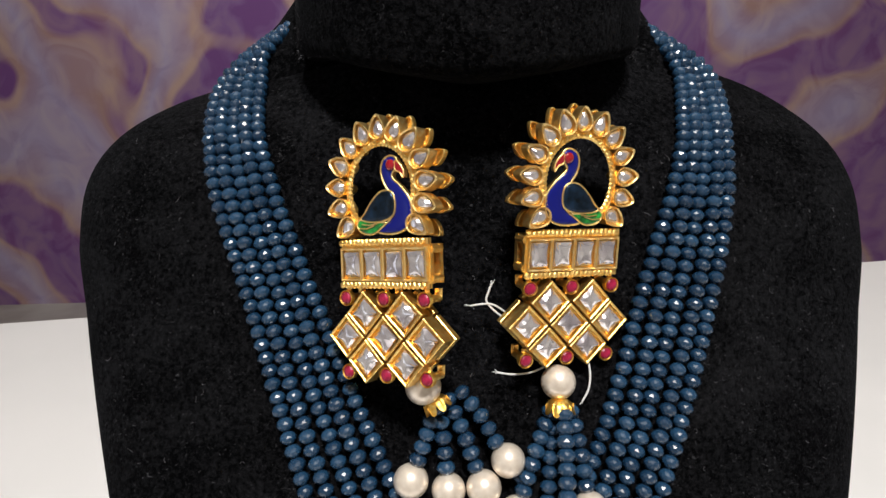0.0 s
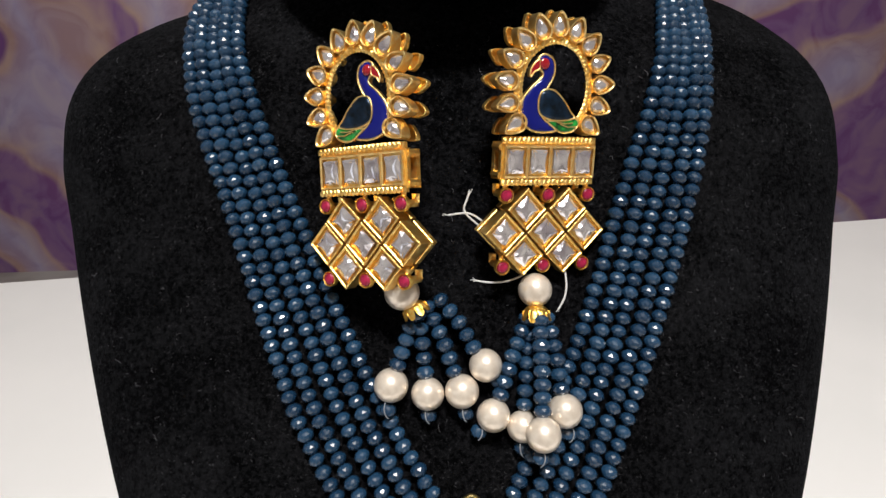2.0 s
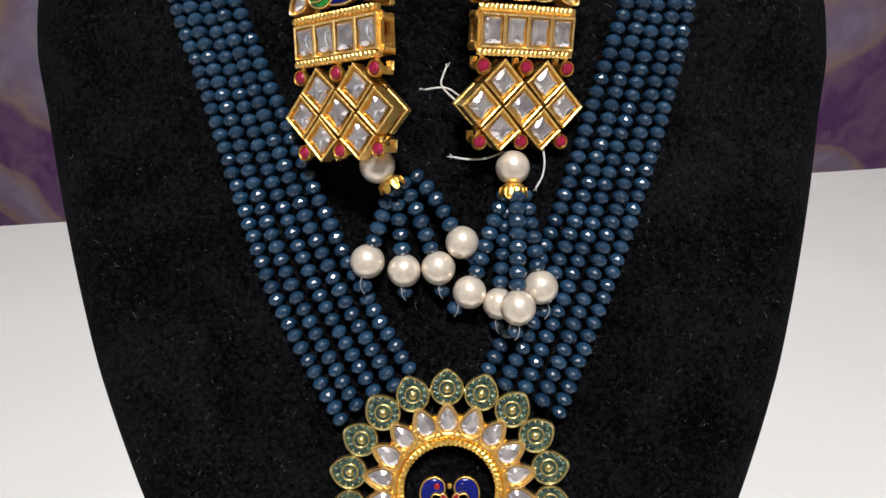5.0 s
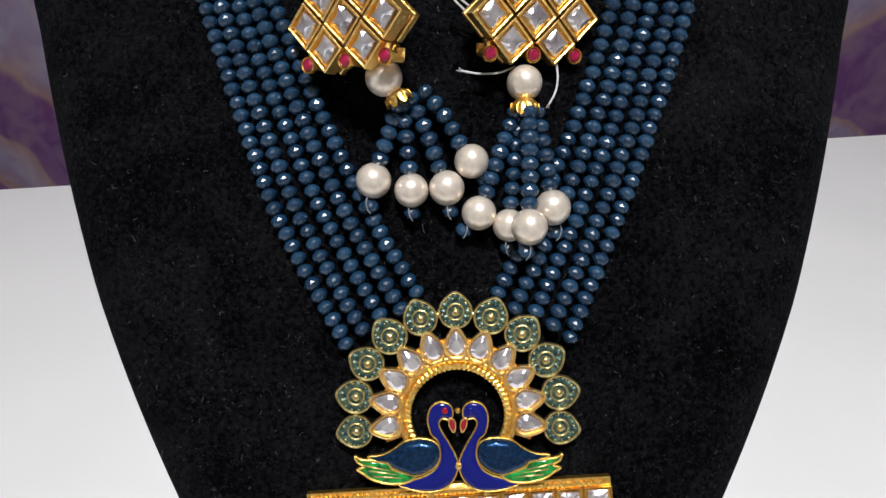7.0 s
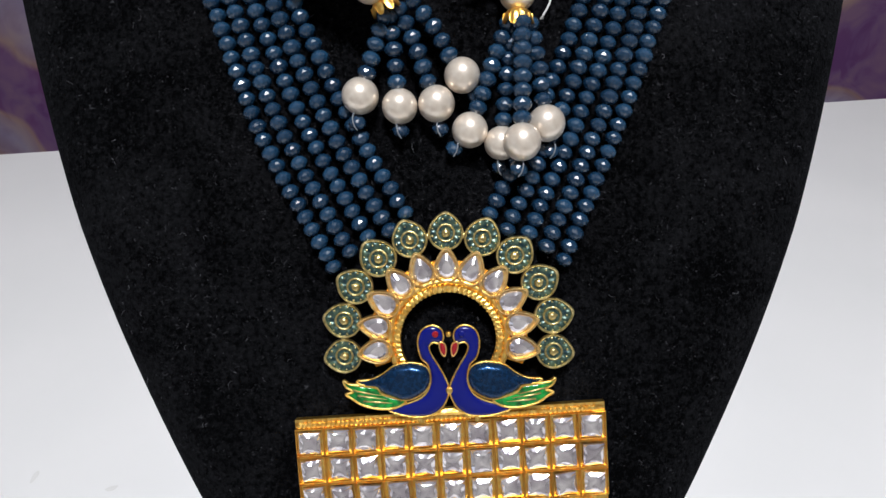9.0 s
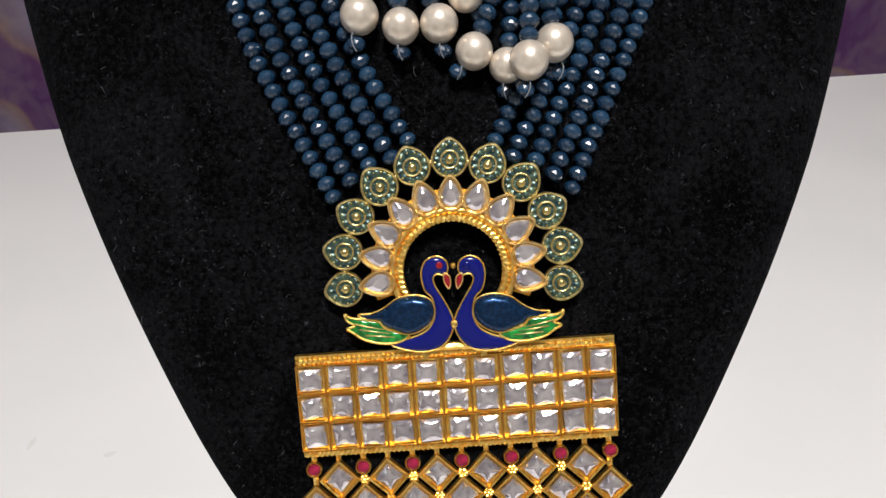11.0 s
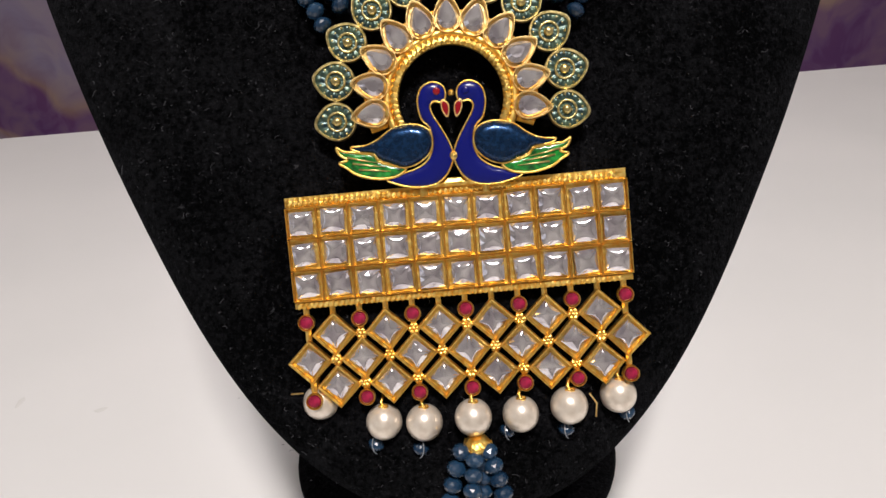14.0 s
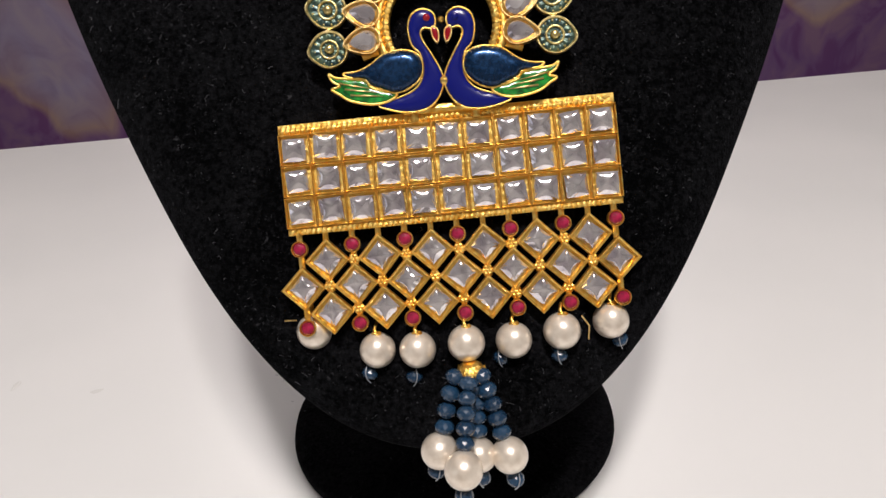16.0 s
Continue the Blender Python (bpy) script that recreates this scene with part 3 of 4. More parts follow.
def enamel_sheet(o, y, dome):
    """The front of an enamel field: an even net over the outline, rising from its rim to a cushion."""
    def inside(x, z):
        hit = False
        for (ax, az), (bx, bz) in zip(o, o[1:] + o[:1]):
            if (az > z) != (bz > z) and x < ax + (bx - ax) * (z - az) / (bz - az):
                hit = not hit
        return hit

    rim = np.array(o)
    (x0, z0), (x1, z1) = rim.min(0), rim.max(0)
    step = max(0.3, (x1 - x0 + z1 - z0) / 40)
    pts = [Vector(p) for p in o]
    for i in range(int((x1 - x0) / step) + 1):
        for k in range(int((z1 - z0) / step) + 1):
            x, z = x0 + (i + 0.5 * (k % 2)) * step, z0 + k * step
            if inside(x, z) and np.hypot(rim[:, 0] - x, rim[:, 1] - z).min() > step * 0.6:
                pts.append(Vector((x, z)))
    n = len(o)
    flat, _, tris, *_ = geometry.delaunay_2d_cdt(pts, [(i, (i + 1) % n) for i in range(n)], [], 1, 1e-5)
    bm = bmesh.new()
    verts = []
    for p in flat:
        near = min(1.0, np.hypot(rim[:, 0] - p.x, rim[:, 1] - p.y).min() / 3.0)
        verts.append(bm.verts.new((p.x, y - dome * math.sqrt(max(0.0, 1 - (1 - near) ** 2)), p.y)))
    for t in tris:
        if inside(*(sum((flat[i] for i in t), Vector((0, 0))) / len(t))):
            bm.faces.new([verts[i] for i in t])
    return bm


def enamel(name, points, parent, mat, y, wire=0.32, dome=0.5, edge=GOLD, label=""):
    """A field of enamel, slightly domed, with a metal wire round it and metal under it."""
    o = soft_outline(points)
    bm = enamel_sheet(o, y, dome)
    back = bmesh.ops.extrude_face_region(bm, geom=list(bm.faces))
    for g in back["geom"]:
        if isinstance(g, bmesh.types.BMVert):
            g.co.y = y + 0.5
    ob = part(name, bm, mat, parent, label, smooth=True)
    bm = bmesh.new()
    tube(bm, [(x, y - 0.05, z) for x, z in o], wire, 6, closed=True)
    part("wire_edge", bm, edge, ob, smooth=True)
    bm = bmesh.new()
    w = [bm.verts.new((x, y + 0.55, z)) for x, z in o]
    f = bm.faces.new(w)
    f.normal_update()
    bmesh.ops.triangulate(bm, faces=[f], ngon_method="EAR_CLIP")
    ext = bmesh.ops.extrude_face_region(bm, geom=list(bm.faces))
    for g in ext["geom"]:
        if isinstance(g, bmesh.types.BMVert):
            g.co.y = y + 1.7
    part("backing", bm, edge, ob)
    return ob


def rope(bm, pts, r, pitch, closed=False):
    """A twisted-wire border: slanted grains in a row over a thin bar."""
    spots = chain(pts + ([pts[0]] if closed else []), pitch)
    for p, d in spots:
        side = d.cross(Vector((0, 1, 0)))
        lean = (d * 0.75 + side * 0.55).normalized()
        q = lean.to_track_quat("Z", "Y").to_matrix().to_4x4()
        m = Matrix.Translation(p) @ q @ Matrix.Diagonal((r * 0.62, r * 0.9, r * 1.15, 1))
        bmesh.ops.create_icosphere(bm, subdivisions=1, radius=1, matrix=m)


PETAL = drop(7.3, 5.5, 24)
PETAL_SETTING = setting_mesh(PETAL, 0.75, 1.7, PALE_GOLD, 2.4)
PETAL_STONE = stone_mesh(scaled(PETAL, 0.7, 0, 0.4), 1.4, 0.5)
PETAL_BACK = setting_mesh(PETAL, 0.9, 1.6, LEMON_GOLD)
BIG_PETAL = drop(9.9, 7.4, 24)
BIG_PETAL_SETTING = setting_mesh(BIG_PETAL, 0.75, 1.3, PALE_GOLD)
BIG_PETAL_STONE = stone_mesh(scaled(BIG_PETAL, 0.74, 0, 0.4), 1.3, 0.52)


def diamond(half):
    return [(x, z) for x, z in ((0, -half), (half * 0.5, -half * 0.5), (half, 0), (half * 0.5, half * 0.5), (0, half), (-half * 0.5, half * 0.5), (-half, 0), (-half * 0.5, -half * 0.5))]


LOZ_SETTING = setting_mesh(diamond(6.0), 0.95, 1.35, GOLD)
LOZ_STONE = star_stone(2.85, 2.85, 1.35, 45, (0.2, 0.15))
LOZ_LEMON = setting_mesh(diamond(6.1), 1.0, 1.5, LEMON_GOLD, 3.0)
LOZ_LEMON_BACK = setting_mesh(diamond(6.0), 1.4, 1.5, LEMON_GOLD)


def round_(r, n=18):
    return [(r * math.cos(2 * math.pi * i / n), r * math.sin(2 * math.pi * i / n)) for i in range(n)]


RUBY_SETTING = setting_mesh(round_(2.2), 0.38, 0.9, GOLD)


def ruby_mesh():
    """A small round stone with a flat top and a bevelled edge."""
    bm = bmesh.new()
    rings_mesh(bm, [[(x * k, y, z * k) for x, z in round_(1.7, 12)] for k, y in ((1, 0), (0.98, -0.5), (0.8, -0.85), (0.4, -0.95))], cap=(False, True))
    return mesh_of("ruby", bm, RUBY)


RUBY_STONE = ruby_mesh()



def pearl_mesh():
    bm = bmesh.new()
    bmesh.ops.create_uvsphere(bm, u_segments=36, v_segments=24, radius=5)
    return mesh_of("pearl", bm, PEARL, True)


PEARL_BALL = pearl_mesh()


def flower_cap_mesh():
    """A cup of eight pointed petals that opens downward."""
    bm = bmesh.new()
    n = 8
    rows = []
    for k, (h, r) in enumerate(((0.6, 1.2), (0.3, 2.2), (-0.6, 3.3), (-1.8, 3.9), (-3.0, 4.3), (-3.9, 4.6))):
        row = []
        for i in range(n * 6):
            a = 2 * math.pi * i / (n * 6)
            w = abs(math.sin(a * n / 2))
            cut = (k / 5) ** 2 * 3.0 * (1 - w) ** 1.5
            bulge = 1 + 0.16 * (w - 0.5) * (k > 0)
            row.append((r * bulge * math.cos(a), r * bulge * math.sin(a), h + cut))
        rows.append(row)
    rings_mesh(bm, rows, cap=(True, False))
    inner = [[(x * 0.9, y * 0.9, z - 0.1) for x, y, z in r] for r in rows]
    rings_mesh(bm, inner, cap=(True, False))
    return mesh_of("flower_cap", bm, GOLD)


FLOWER_CAP = flower_cap_mesh()


def jewel(name, setting, stone, parent, x, z, turn=0.0, y=0.0, lift=-0.1, size=1.0):
    quarter = random.choice((0, 90, 180, 270)) if stone is LOZ_STONE else 0
    a = placed(name, setting, parent, x, y, z, 0, turn, 0, size)
    placed("stone", stone, a, 0, lift, 0, random.uniform(-5, 5), quarter + random.uniform(-4, 4), random.uniform(-5, 5))
    return a


def loop_line(parent, p, mat, thick):
    """The end of the line, from the pearl over the last bead."""
    bm = bmesh.new()
    x, y, z = p
    s = random.choice((-1, 1))
    pts = [(x + 0.6 * s, y - 1.6, z + 2.6), (x + 0.9 * s, y - 2.6, z + 1.0), (x + 0.5 * s, y - 2.5, z - 0.9), (x - 0.3 * s, y - 1.6, z - 2.2)]
    tube(bm, [q for q, _ in chain(pts, 0.4)], thick, 6)
    part("line_end", bm, mat, parent, smooth=True)


def tassel(parent, top, ends, big, bend):
    """Bead strands from a cap to a pearl each, a small bead on a loop under every pearl; all in the parent's frame."""
    for (p, gap), b in zip(ends, bend):
        strand = hollow("tassel_strand", Matrix.Identity(4))
        strand.parent = parent
        p, t = Vector(p), Vector(top)
        a = t + Vector((b[0], b[1], b[2]))
        end = p - (p - a).normalized() * 6.3
        mid = (a + end) / 2 + Vector((b[0] * 0.12, -0.4, 0))
        reach = (mid - a).length + (end - mid).length
        for q, d in chain([a, mid, end], reach / max(1, round(reach / (3.75 * big))) * 0.999):
            bead_at(strand, q, d, big * random.uniform(0.95, 1.04))
        placed("pearl", PEARL_BALL, strand, *p, random.uniform(0, 90), 0, random.uniform(0, 90), gap[3])
        low = p + Vector(gap[:3])
        bead_at(strand, low, Vector((0.3, -0.5, 1)), 0.98)
        loop_line(strand, low, CLEAR, 0.2)


# ---------------------------------------------------------------- the earrings
def earring(m, flip, tassel_top, ends, bend, label):
    """One earring; flip = -1 mirrors the bird. The frame lies in the plane of its face, its origin between the upper rubies."""
    e = hollow("earring", m)
    tagged(e, label, "earring", "pair of earrings")
    # arch of stone petals, with a second gold layer behind
    for i in range(13):
        a = radians(-38 + 256 * i / 12)
        x, z = 14.1 * math.cos(a), 29.5 + 15.6 * math.sin(a)
        turn = 90 - math.degrees(math.atan2(15.6 * math.sin(a) * 0.9, 14.1 * math.cos(a)))
        jewel("petal", PETAL_SETTING, PETAL_STONE, e, x, z, turn, 0, -0.1, random.uniform(0.95, 1.04))
        placed("back_petal", PETAL_BACK, e, x * 1.13, 5.4, 29.5 + (z - 29.5) * 1.1, 0, turn, 0, 0.8)
        if i % 2 == 0:
            bm = bmesh.new()
            tube(bm, [(x, 0.5, z), (x, 5.8, z)], 1.3, 8)
            part("post", bm, LEMON_GOLD, e)
    arch = [(10.6 * math.cos(radians(a)), 0.0, 29.3 + 12.4 * math.sin(radians(a))) for a in range(-52, 233, 5)]
    for y, name in ((-0.3, "rope_arch"),):
        bm = bmesh.new()
        rope(bm, [(p[0], y, p[2]) for p in arch], 1.0, 1.25)
        tube(bm, [(p[0] * 1.08, y + 0.6, 29.3 + (p[2] - 29.3) * 1.08) for p in arch], 0.8, 6)
        part(name, bm, LEMON_GOLD, e)
    # the bird
    f = flip
    enamel("body", [(f * x * 0.86, 17.5 + (z - 17.5) * 0.93) for x, z in ((4.0, 39.6), (1.5, 38.4), (0.6, 35.6), (1.3, 32.6), (3.2, 29.6), (4.4, 26.6), (4.8, 23.0), (2.3, 20.5), (-1.5, 18.2), (4.2, 17.4), (9.2, 18.7), (11.6, 22.5), (11.3, 26.6), (8.3, 30.4), (5.3, 32.9), (4.8, 34.3), (6.2, 35.9), (6.9, 37.7), (6.0, 39.1))], e, BLUE, -0.6, 0.3, 0.45, PALE_GOLD, "royal blue enamel bird's body with a gilt edge")
    enamel("wing", [(f * x * 0.86, 17.5 + (z - 17.5) * 0.93) for x, z in ((3.4, 29.8), (0.2, 29.4), (-3.3, 26.6), (-5.8, 23.6), (-7.3, 21.9), (-3.5, 21.0), (1.4, 21.2), (5.2, 22.8), (6.0, 26.0), (5.3, 28.7))], e, DARK_TEAL, -1.1, 0.28, 0.8, PALE_GOLD, "dark teal enamel wing")
    enamel("tail", [(f * x * 0.86, 17.5 + (z - 17.5) * 0.93) for x, z in ((-7.3, 21.9), (-9.2, 20.2), (-7.3, 18.0), (-3.0, 17.5), (0.4, 19.3), (2.0, 20.7), (-2.5, 20.9))], e, GREEN, -0.9, 0.28, 0.4, PALE_GOLD, "bright green enamel tail")
    enamel("beak", [(f * x * 0.86, 17.5 + (z - 17.5) * 0.93) for x, z in ((6.3, 38.0), (8.0, 37.0), (9.3, 35.0), (9.2, 33.1), (8.0, 34.6), (6.2, 35.6))], e, RED, -0.9, 0.24, 0.25, PALE_GOLD, "red enamel beak")
    for k in range(2):
        bm = bmesh.new()
        tube(bm, [(f * (-7.0 + k * 1.2), -1.45, 19.2 + k * 1.0), (f * (-4.4 + k), -1.5, 19.0 + k * 0.9), (f * (-1.8 + k), -1.45, 19.8 + k * 0.5)], 0.2, 5)
        part("tail_line", bm, PALE_GOLD, e)
    bm = bmesh.new()
    ball(bm, (f * 3.9, -1.0, 35.6), 1.5, 14, 8, (1, 0.45, 1))
    part("eye", bm, RED, e, "red enamel eye", smooth=True)
    # the bar with four stones, rope borders above and below
    bm = bmesh.new()
    for y0, y1 in ((0.3, 1.8), (4.8, 6.4)):
        bmesh.ops.create_cube(bm, size=1, matrix=Matrix.Translation((0, (y0 + y1) / 2, 9.3)) @ Matrix.Diagonal((29.6, y1 - y0, 10.4, 1)))
    for x in (-14.2, 14.2):
        for z in (5.4, 13.2):
            tube(bm, [(x, 0.8, z), (x, 5.8, z)], 1.2, 8)
    bar = part("bar", bm, LEMON_GOLD, e)
    cell = [(-3.55, -4.6), (0, -4.6), (3.55, -4.6), (3.55, 0), (3.55, 4.6), (0, 4.6), (-3.55, 4.6), (-3.55, 0)]
    BAR_STONE = star_stone(2.55, 3.5, 1.2, bow=0.66)
    for i in range(4):
        x = -10.65 + 7.1 * i
        bm = bmesh.new()
        wall_ring(bm, cell, [(a * 0.84, b * 0.86) for a, b in cell], -1.2, 0.4)
        s = part("setting", bm, PALE_GOLD, bar)
        s.matrix_basis = pose(x * MM, 0, 9.3 * MM)
        s = new("stone", BAR_STONE)
        s.parent = bar
        s.matrix_basis = pose(x * MM, 0, 9.3 * MM, random.uniform(-4, 4), 0, random.uniform(-4, 4))
    for z, name in ((15.3, "rope_border"), (3.7, "rope_border")):
        bm = bmesh.new()
        rope(bm, [(x, -0.5, z) for x in range(-14, 15, 2)], 1.15, 1.4)
        bmesh.ops.create_cube(bm, size=1, matrix=Matrix.Translation((0, 0.5, z)) @ Matrix.Diagonal((29, 1.4, 1.6, 1)))
        part(name, bm, LEMON_GOLD, e)
    # lozenges and rubies
    for z, xs in ((-4.0, (-6.5, 6.5)), (-10.6, (-13, 0, 13)), (-17.2, (-6.5, 6.5))):
        for x in xs:
            jewel("lozenge", LOZ_LEMON, LOZ_STONE, e, x, z, random.uniform(-2, 2), 0, -0.2)
            placed("back_lozenge", LOZ_LEMON_BACK, e, x, 6.2, z)
            bm = bmesh.new()
            tube(bm, [(x, 0.5, z), (x, 7.4, z)], 1.6, 8)
            part("post", bm, LEMON_GOLD, e)
    for z in (0.0, -20.6):
        for x in (-13, 0, 13):
            jewel("ruby_setting", RUBY_SETTING, RUBY_STONE, e, x, z, 0, -0.2, -0.2)
            bm = bmesh.new()
            tube(bm, [(x, 0.8, z + 3.2), (x, 0.8, z - 1.0)], 0.7, 6)
            tube(bm, [(x, 0.8, z), (x, 6.2, z), (x, 6.4, z + 2.5)], 1.2, 6)
            part("link", bm, LEMON_GOLD, e)
    inv = m.inverted() @ TILT
    pearl_at, cap_at = tassel_top
    hang = hollow("tassel", inv)
    hang.parent = e
    placed("pearl", PEARL_BALL, hang, *pearl_at)
    placed("flower_cap", FLOWER_CAP, hang, *cap_at)
    tassel(hang, (cap_at[0], cap_at[1], cap_at[2] - 2.5), ends, 1.03, bend)
    return e


def frame_of(origin, across, up):
    x = Vector(across).normalized()
    z = (Vector(up) - x * x.dot(Vector(up))).normalized()
    y = z.cross(x)
    m = Matrix((x, y, z)).transposed().to_4x4()
    m.translation = Vector(origin) * MM
    return TILT @ m


random.seed(11)
earring(frame_of((-14.3, 168.6, -12.4), (22.9, -14.1, 0.5), (-0.035, -0.02, 1)), 1,
        ((-4.2, 172.0, -36.8), (-1.4, 173.5, -40.4, 8, -28, 0, 0.85)),
        [((-7.8, 176.5, -64.4), (-0.9, -0.5, -7.0, 1.0)), ((2.8, 177.0, -67.1), (0.2, 0.5, -6.4, 0.97)), ((12.8, 177.0, -66.4), (1.0, 0.5, -6.6, 1.0)), ((19.7, 177.5, -58.9), (3.6, 2.0, -5.2, 0.97))],
        [(0.4, 3, -1), (1.6, 4, -1), (4.2, 5, 1.0), (8.0, 5, 3.0)],
        "gilt earring with blue enamel bird, clear stones and bead tassel")
earring(frame_of((37.0, 175.7, -9.4), (24.5, 8.8, 0.7), (0.05, -0.17, 0.98)), -1,
        ((34.4, 180.0, -37.2), (34.5, 178.0, -42.0, 6, 0, 0, 0.92)),
        [((21.9, 176.5, -73.4), (-4.2, 1.0, -5.0, 0.98)), ((30.6, 177.2, -76.9), (-0.2, 0.5, -6.6, 0.94)), ((35.2, 168.5, -76.4), (-0.6, 1.0, -6.9, 1.0)), ((42.4, 174.5, -71.6), (1.6, 2.0, -7.2, 1.0))],
        [(-2.6, 1.5, -1), (-1.4, 2.5, -2), (0.8, -2.0, -1), (3.4, 1.5, -1)],
        "gilt earring with blue enamel bird, loose white thread and bead tassel")


def thread(pts, label):
    bm = bmesh.new()
    spots = [p for p, _ in chain(pts, 0.7)]
    tube(bm, spots, 0.3, 6)
    p, q = spots[-1], spots[-2]
    for k in range(5):
        d = (p - q).normalized() * 1.2 + Vector((random.uniform(-0.7, 0.7), random.uniform(-0.4, 0.4), random.uniform(-0.7, 0.7)))
        tube(bm, [p - (p - q).normalized() * 0.3, p + d], 0.1, 4)
    ob = part("cotton_thread", bm, THREAD)
    ob.matrix_basis = TILT.copy()
    return tagged(ob, label, "thread", "loose threads")


random.seed(3)
thread([(24, 181, -22), (17.8, 179.5, -18.1), (13.7, 178.2, -14.1), (14.2, 178, -11), (15.3, 178, -8.3)], "short loose white cotton thread tied to the earring")
thread([(24, 181, -21), (18.5, 179.5, -16.6), (14.5, 178.3, -14.6), (8.7, 178.5, -15.2)], "short loose white cotton thread tied to the earring")
thread([(32, 182, -32.5), (27, 180.5, -34.4), (21.5, 179, -34.8), (16.5, 178.5, -34.1)], "short loose white cotton thread tied to the earring")
thread([(43.2, 183, -29), (43.9, 181.5, -35), (43.3, 181, -39.5), (41.4, 181, -43.2)], "short loose white cotton thread tied to the earring")


# ---------------------------------------------------------------- the pendant
def feather_disc():
    """The peacock-feather eye: rim, enamel field with raised rays, inner ring and boss."""
    o = []
    for i in range(60):
        a = 2 * math.pi * i / 60
        tip = max(0.0, math.sin(a)) ** 7
        o.append((5.0 * math.cos(a), 5.0 * math.sin(a) + 1.0 * tip))
    return o


def pendant():
    plane = frame_of((16.2, 170.0, -130.6), (80.7, -0.5, 1.6), (0.0, 0.087, 1))
    p = hollow("pendant", plane)
    tagged(p, "gilt pendant with two blue enamel birds, stones and pearls", "pendant")
    disc = feather_disc()
    rim = setting_mesh(disc, 0.75, 0.9, OLD_GOLD)
    bm = bmesh.new()
    rings_mesh(bm, [[(x * k, -0.12 - lift * (0.55 + 0.45 * math.cos(i * 2 * math.pi / 5)), z * k) for i, (x, z) in enumerate(disc)]
                    for k, lift in ((0.9, 0.0), (0.84, 0.3), (0.74, 0.5), (0.62, 0.45), (0.52, 0.15), (0.4, 0.1), (0.2, 0.15))], cap=(False, True))
    field = mesh_of("enamel_field", bm, FEATHER, True)
    bm = bmesh.new()
    for i in range(12):
        a = 2 * math.pi * i / 12
        r = 0.22 + 0.14 * ((i * 7) % 5) / 4
        ball(bm, (3.9 * math.cos(a), -0.42, 3.9 * math.sin(a)), r, 7, 5)
    tube(bm, [(2.35 * math.cos(a), -0.42, 2.35 * math.sin(a)) for a in (2 * math.pi * i / 20 for i in range(20))], 0.32, 6, closed=True)
    rays = mesh_of("ray_ring", bm, OLD_GOLD, True)
    bm = bmesh.new()
    ball(bm, (0, -0.5, -0.1), 1.2, 12, 8, (1, 0.8, 1))
    ball(bm, (0, -0.7, 0.7), 0.55, 8, 6, (0.8, 0.7, 1.3))
    boss = mesh_of("boss", bm, OLD_GOLD, True)
    for i in range(11):
        a = -8 + 19.7 * i
        r = 29.6
        x, z = r * math.cos(radians(a)), r * math.sin(radians(a))
        d = placed("feather_disc", rim, p, x, 0.3, z, 0, 90 - a, 0, random.uniform(0.98, 1.03))
        placed("enamel_field", field, d, 0, 0, 0)
        tagged(placed("ray_ring", rays, d, 0, 0, 0, 0, random.uniform(0, 20), 0), kind="stuff")
        placed("boss", boss, d, 0, 0, 0)
        r = 19.6
        x, z = r * math.cos(radians(a)), r * math.sin(radians(a))
        jewel("petal", BIG_PETAL_SETTING, BIG_PETAL_STONE, p, x, z, 90 - a, -0.2, -0.1, random.uniform(0.97, 1.03))
        # struts between petal and disc
        bm = bmesh.new()
        for s in (-1, 1):
            b = radians(a + s * 9.8)
            tube(bm, [(17.5 * math.cos(b), 0.8, 17.5 * math.sin(b)), (22.0 * math.cos(b), 0.8, 22.0 * math.sin(b))], 1.1, 6)
        part("strut", bm, GOLD, p)
        if i < 10:
            bm = bmesh.new()
            b = radians(a + 9.85)
            ball(bm, (29.2 * math.cos(b), 0.5, 29.2 * math.sin(b)), 1.0, 8, 6)
            part("disc_joint", bm, OLD_GOLD, p, smooth=True)
    ring = [(14.7 * math.cos(radians(a)), 0.0, 14.7 * math.sin(radians(a))) for a in range(-58, 240, 4)]
    bm = bmesh.new()
    rope(bm, [(q[0] * 0.97, -0.9, q[2] * 0.97) for q in ring], 1.25, 1.45)
    part("rope_ring", bm, GOLD, p)
    bm = bmesh.new()
    tube(bm, [(q[0] * 1.1, 0.2, q[2] * 1.1) for q in ring], 1.25, 8)
    tube(bm, [(q[0] * 0.98, 0.7, q[2] * 0.98) for q in ring], 1.1, 8)
    part("ring_band", bm, GOLD, p, smooth=True)

    def bird(f):
        def at(pts):
            return [(f * (495 - x) / 11.2, (433 - z) / 11.2) for x, z in pts]
        b = hollow("bird", Matrix.Identity(4))
        b.parent = p
        enamel("body", at(((445, 388), (412, 402), (399, 440), (408, 490), (430, 515), (438, 560), (425, 600), (395, 625), (345, 642), (302, 656), (335, 671), (385, 681), (435, 676), (468, 655), (488, 622), (494, 590), (483, 555), (460, 512), (442, 482), (434, 456), (446, 442), (468, 446), (479, 430), (474, 402))), b, BLUE, -1.2, 0.27, 0.5, GOLD, "royal blue enamel bird's body with a gilt edge")
        enamel("wing", at(((437, 555), (427, 522), (400, 507), (366, 504), (323, 514), (284, 541), (248, 557), (206, 561), (222, 573), (266, 580), (282, 597), (312, 610), (350, 623), (388, 616), (424, 590))), b, TEAL, -1.7, 0.27, 2.0, GOLD, "teal blue foil enamel wing")
        enamel("beak", at(((468, 441), (484, 449), (487, 470), (481, 486), (468, 466))), b, RED, -1.4, 0.24, 0.3, PALE_GOLD, "red enamel beak")
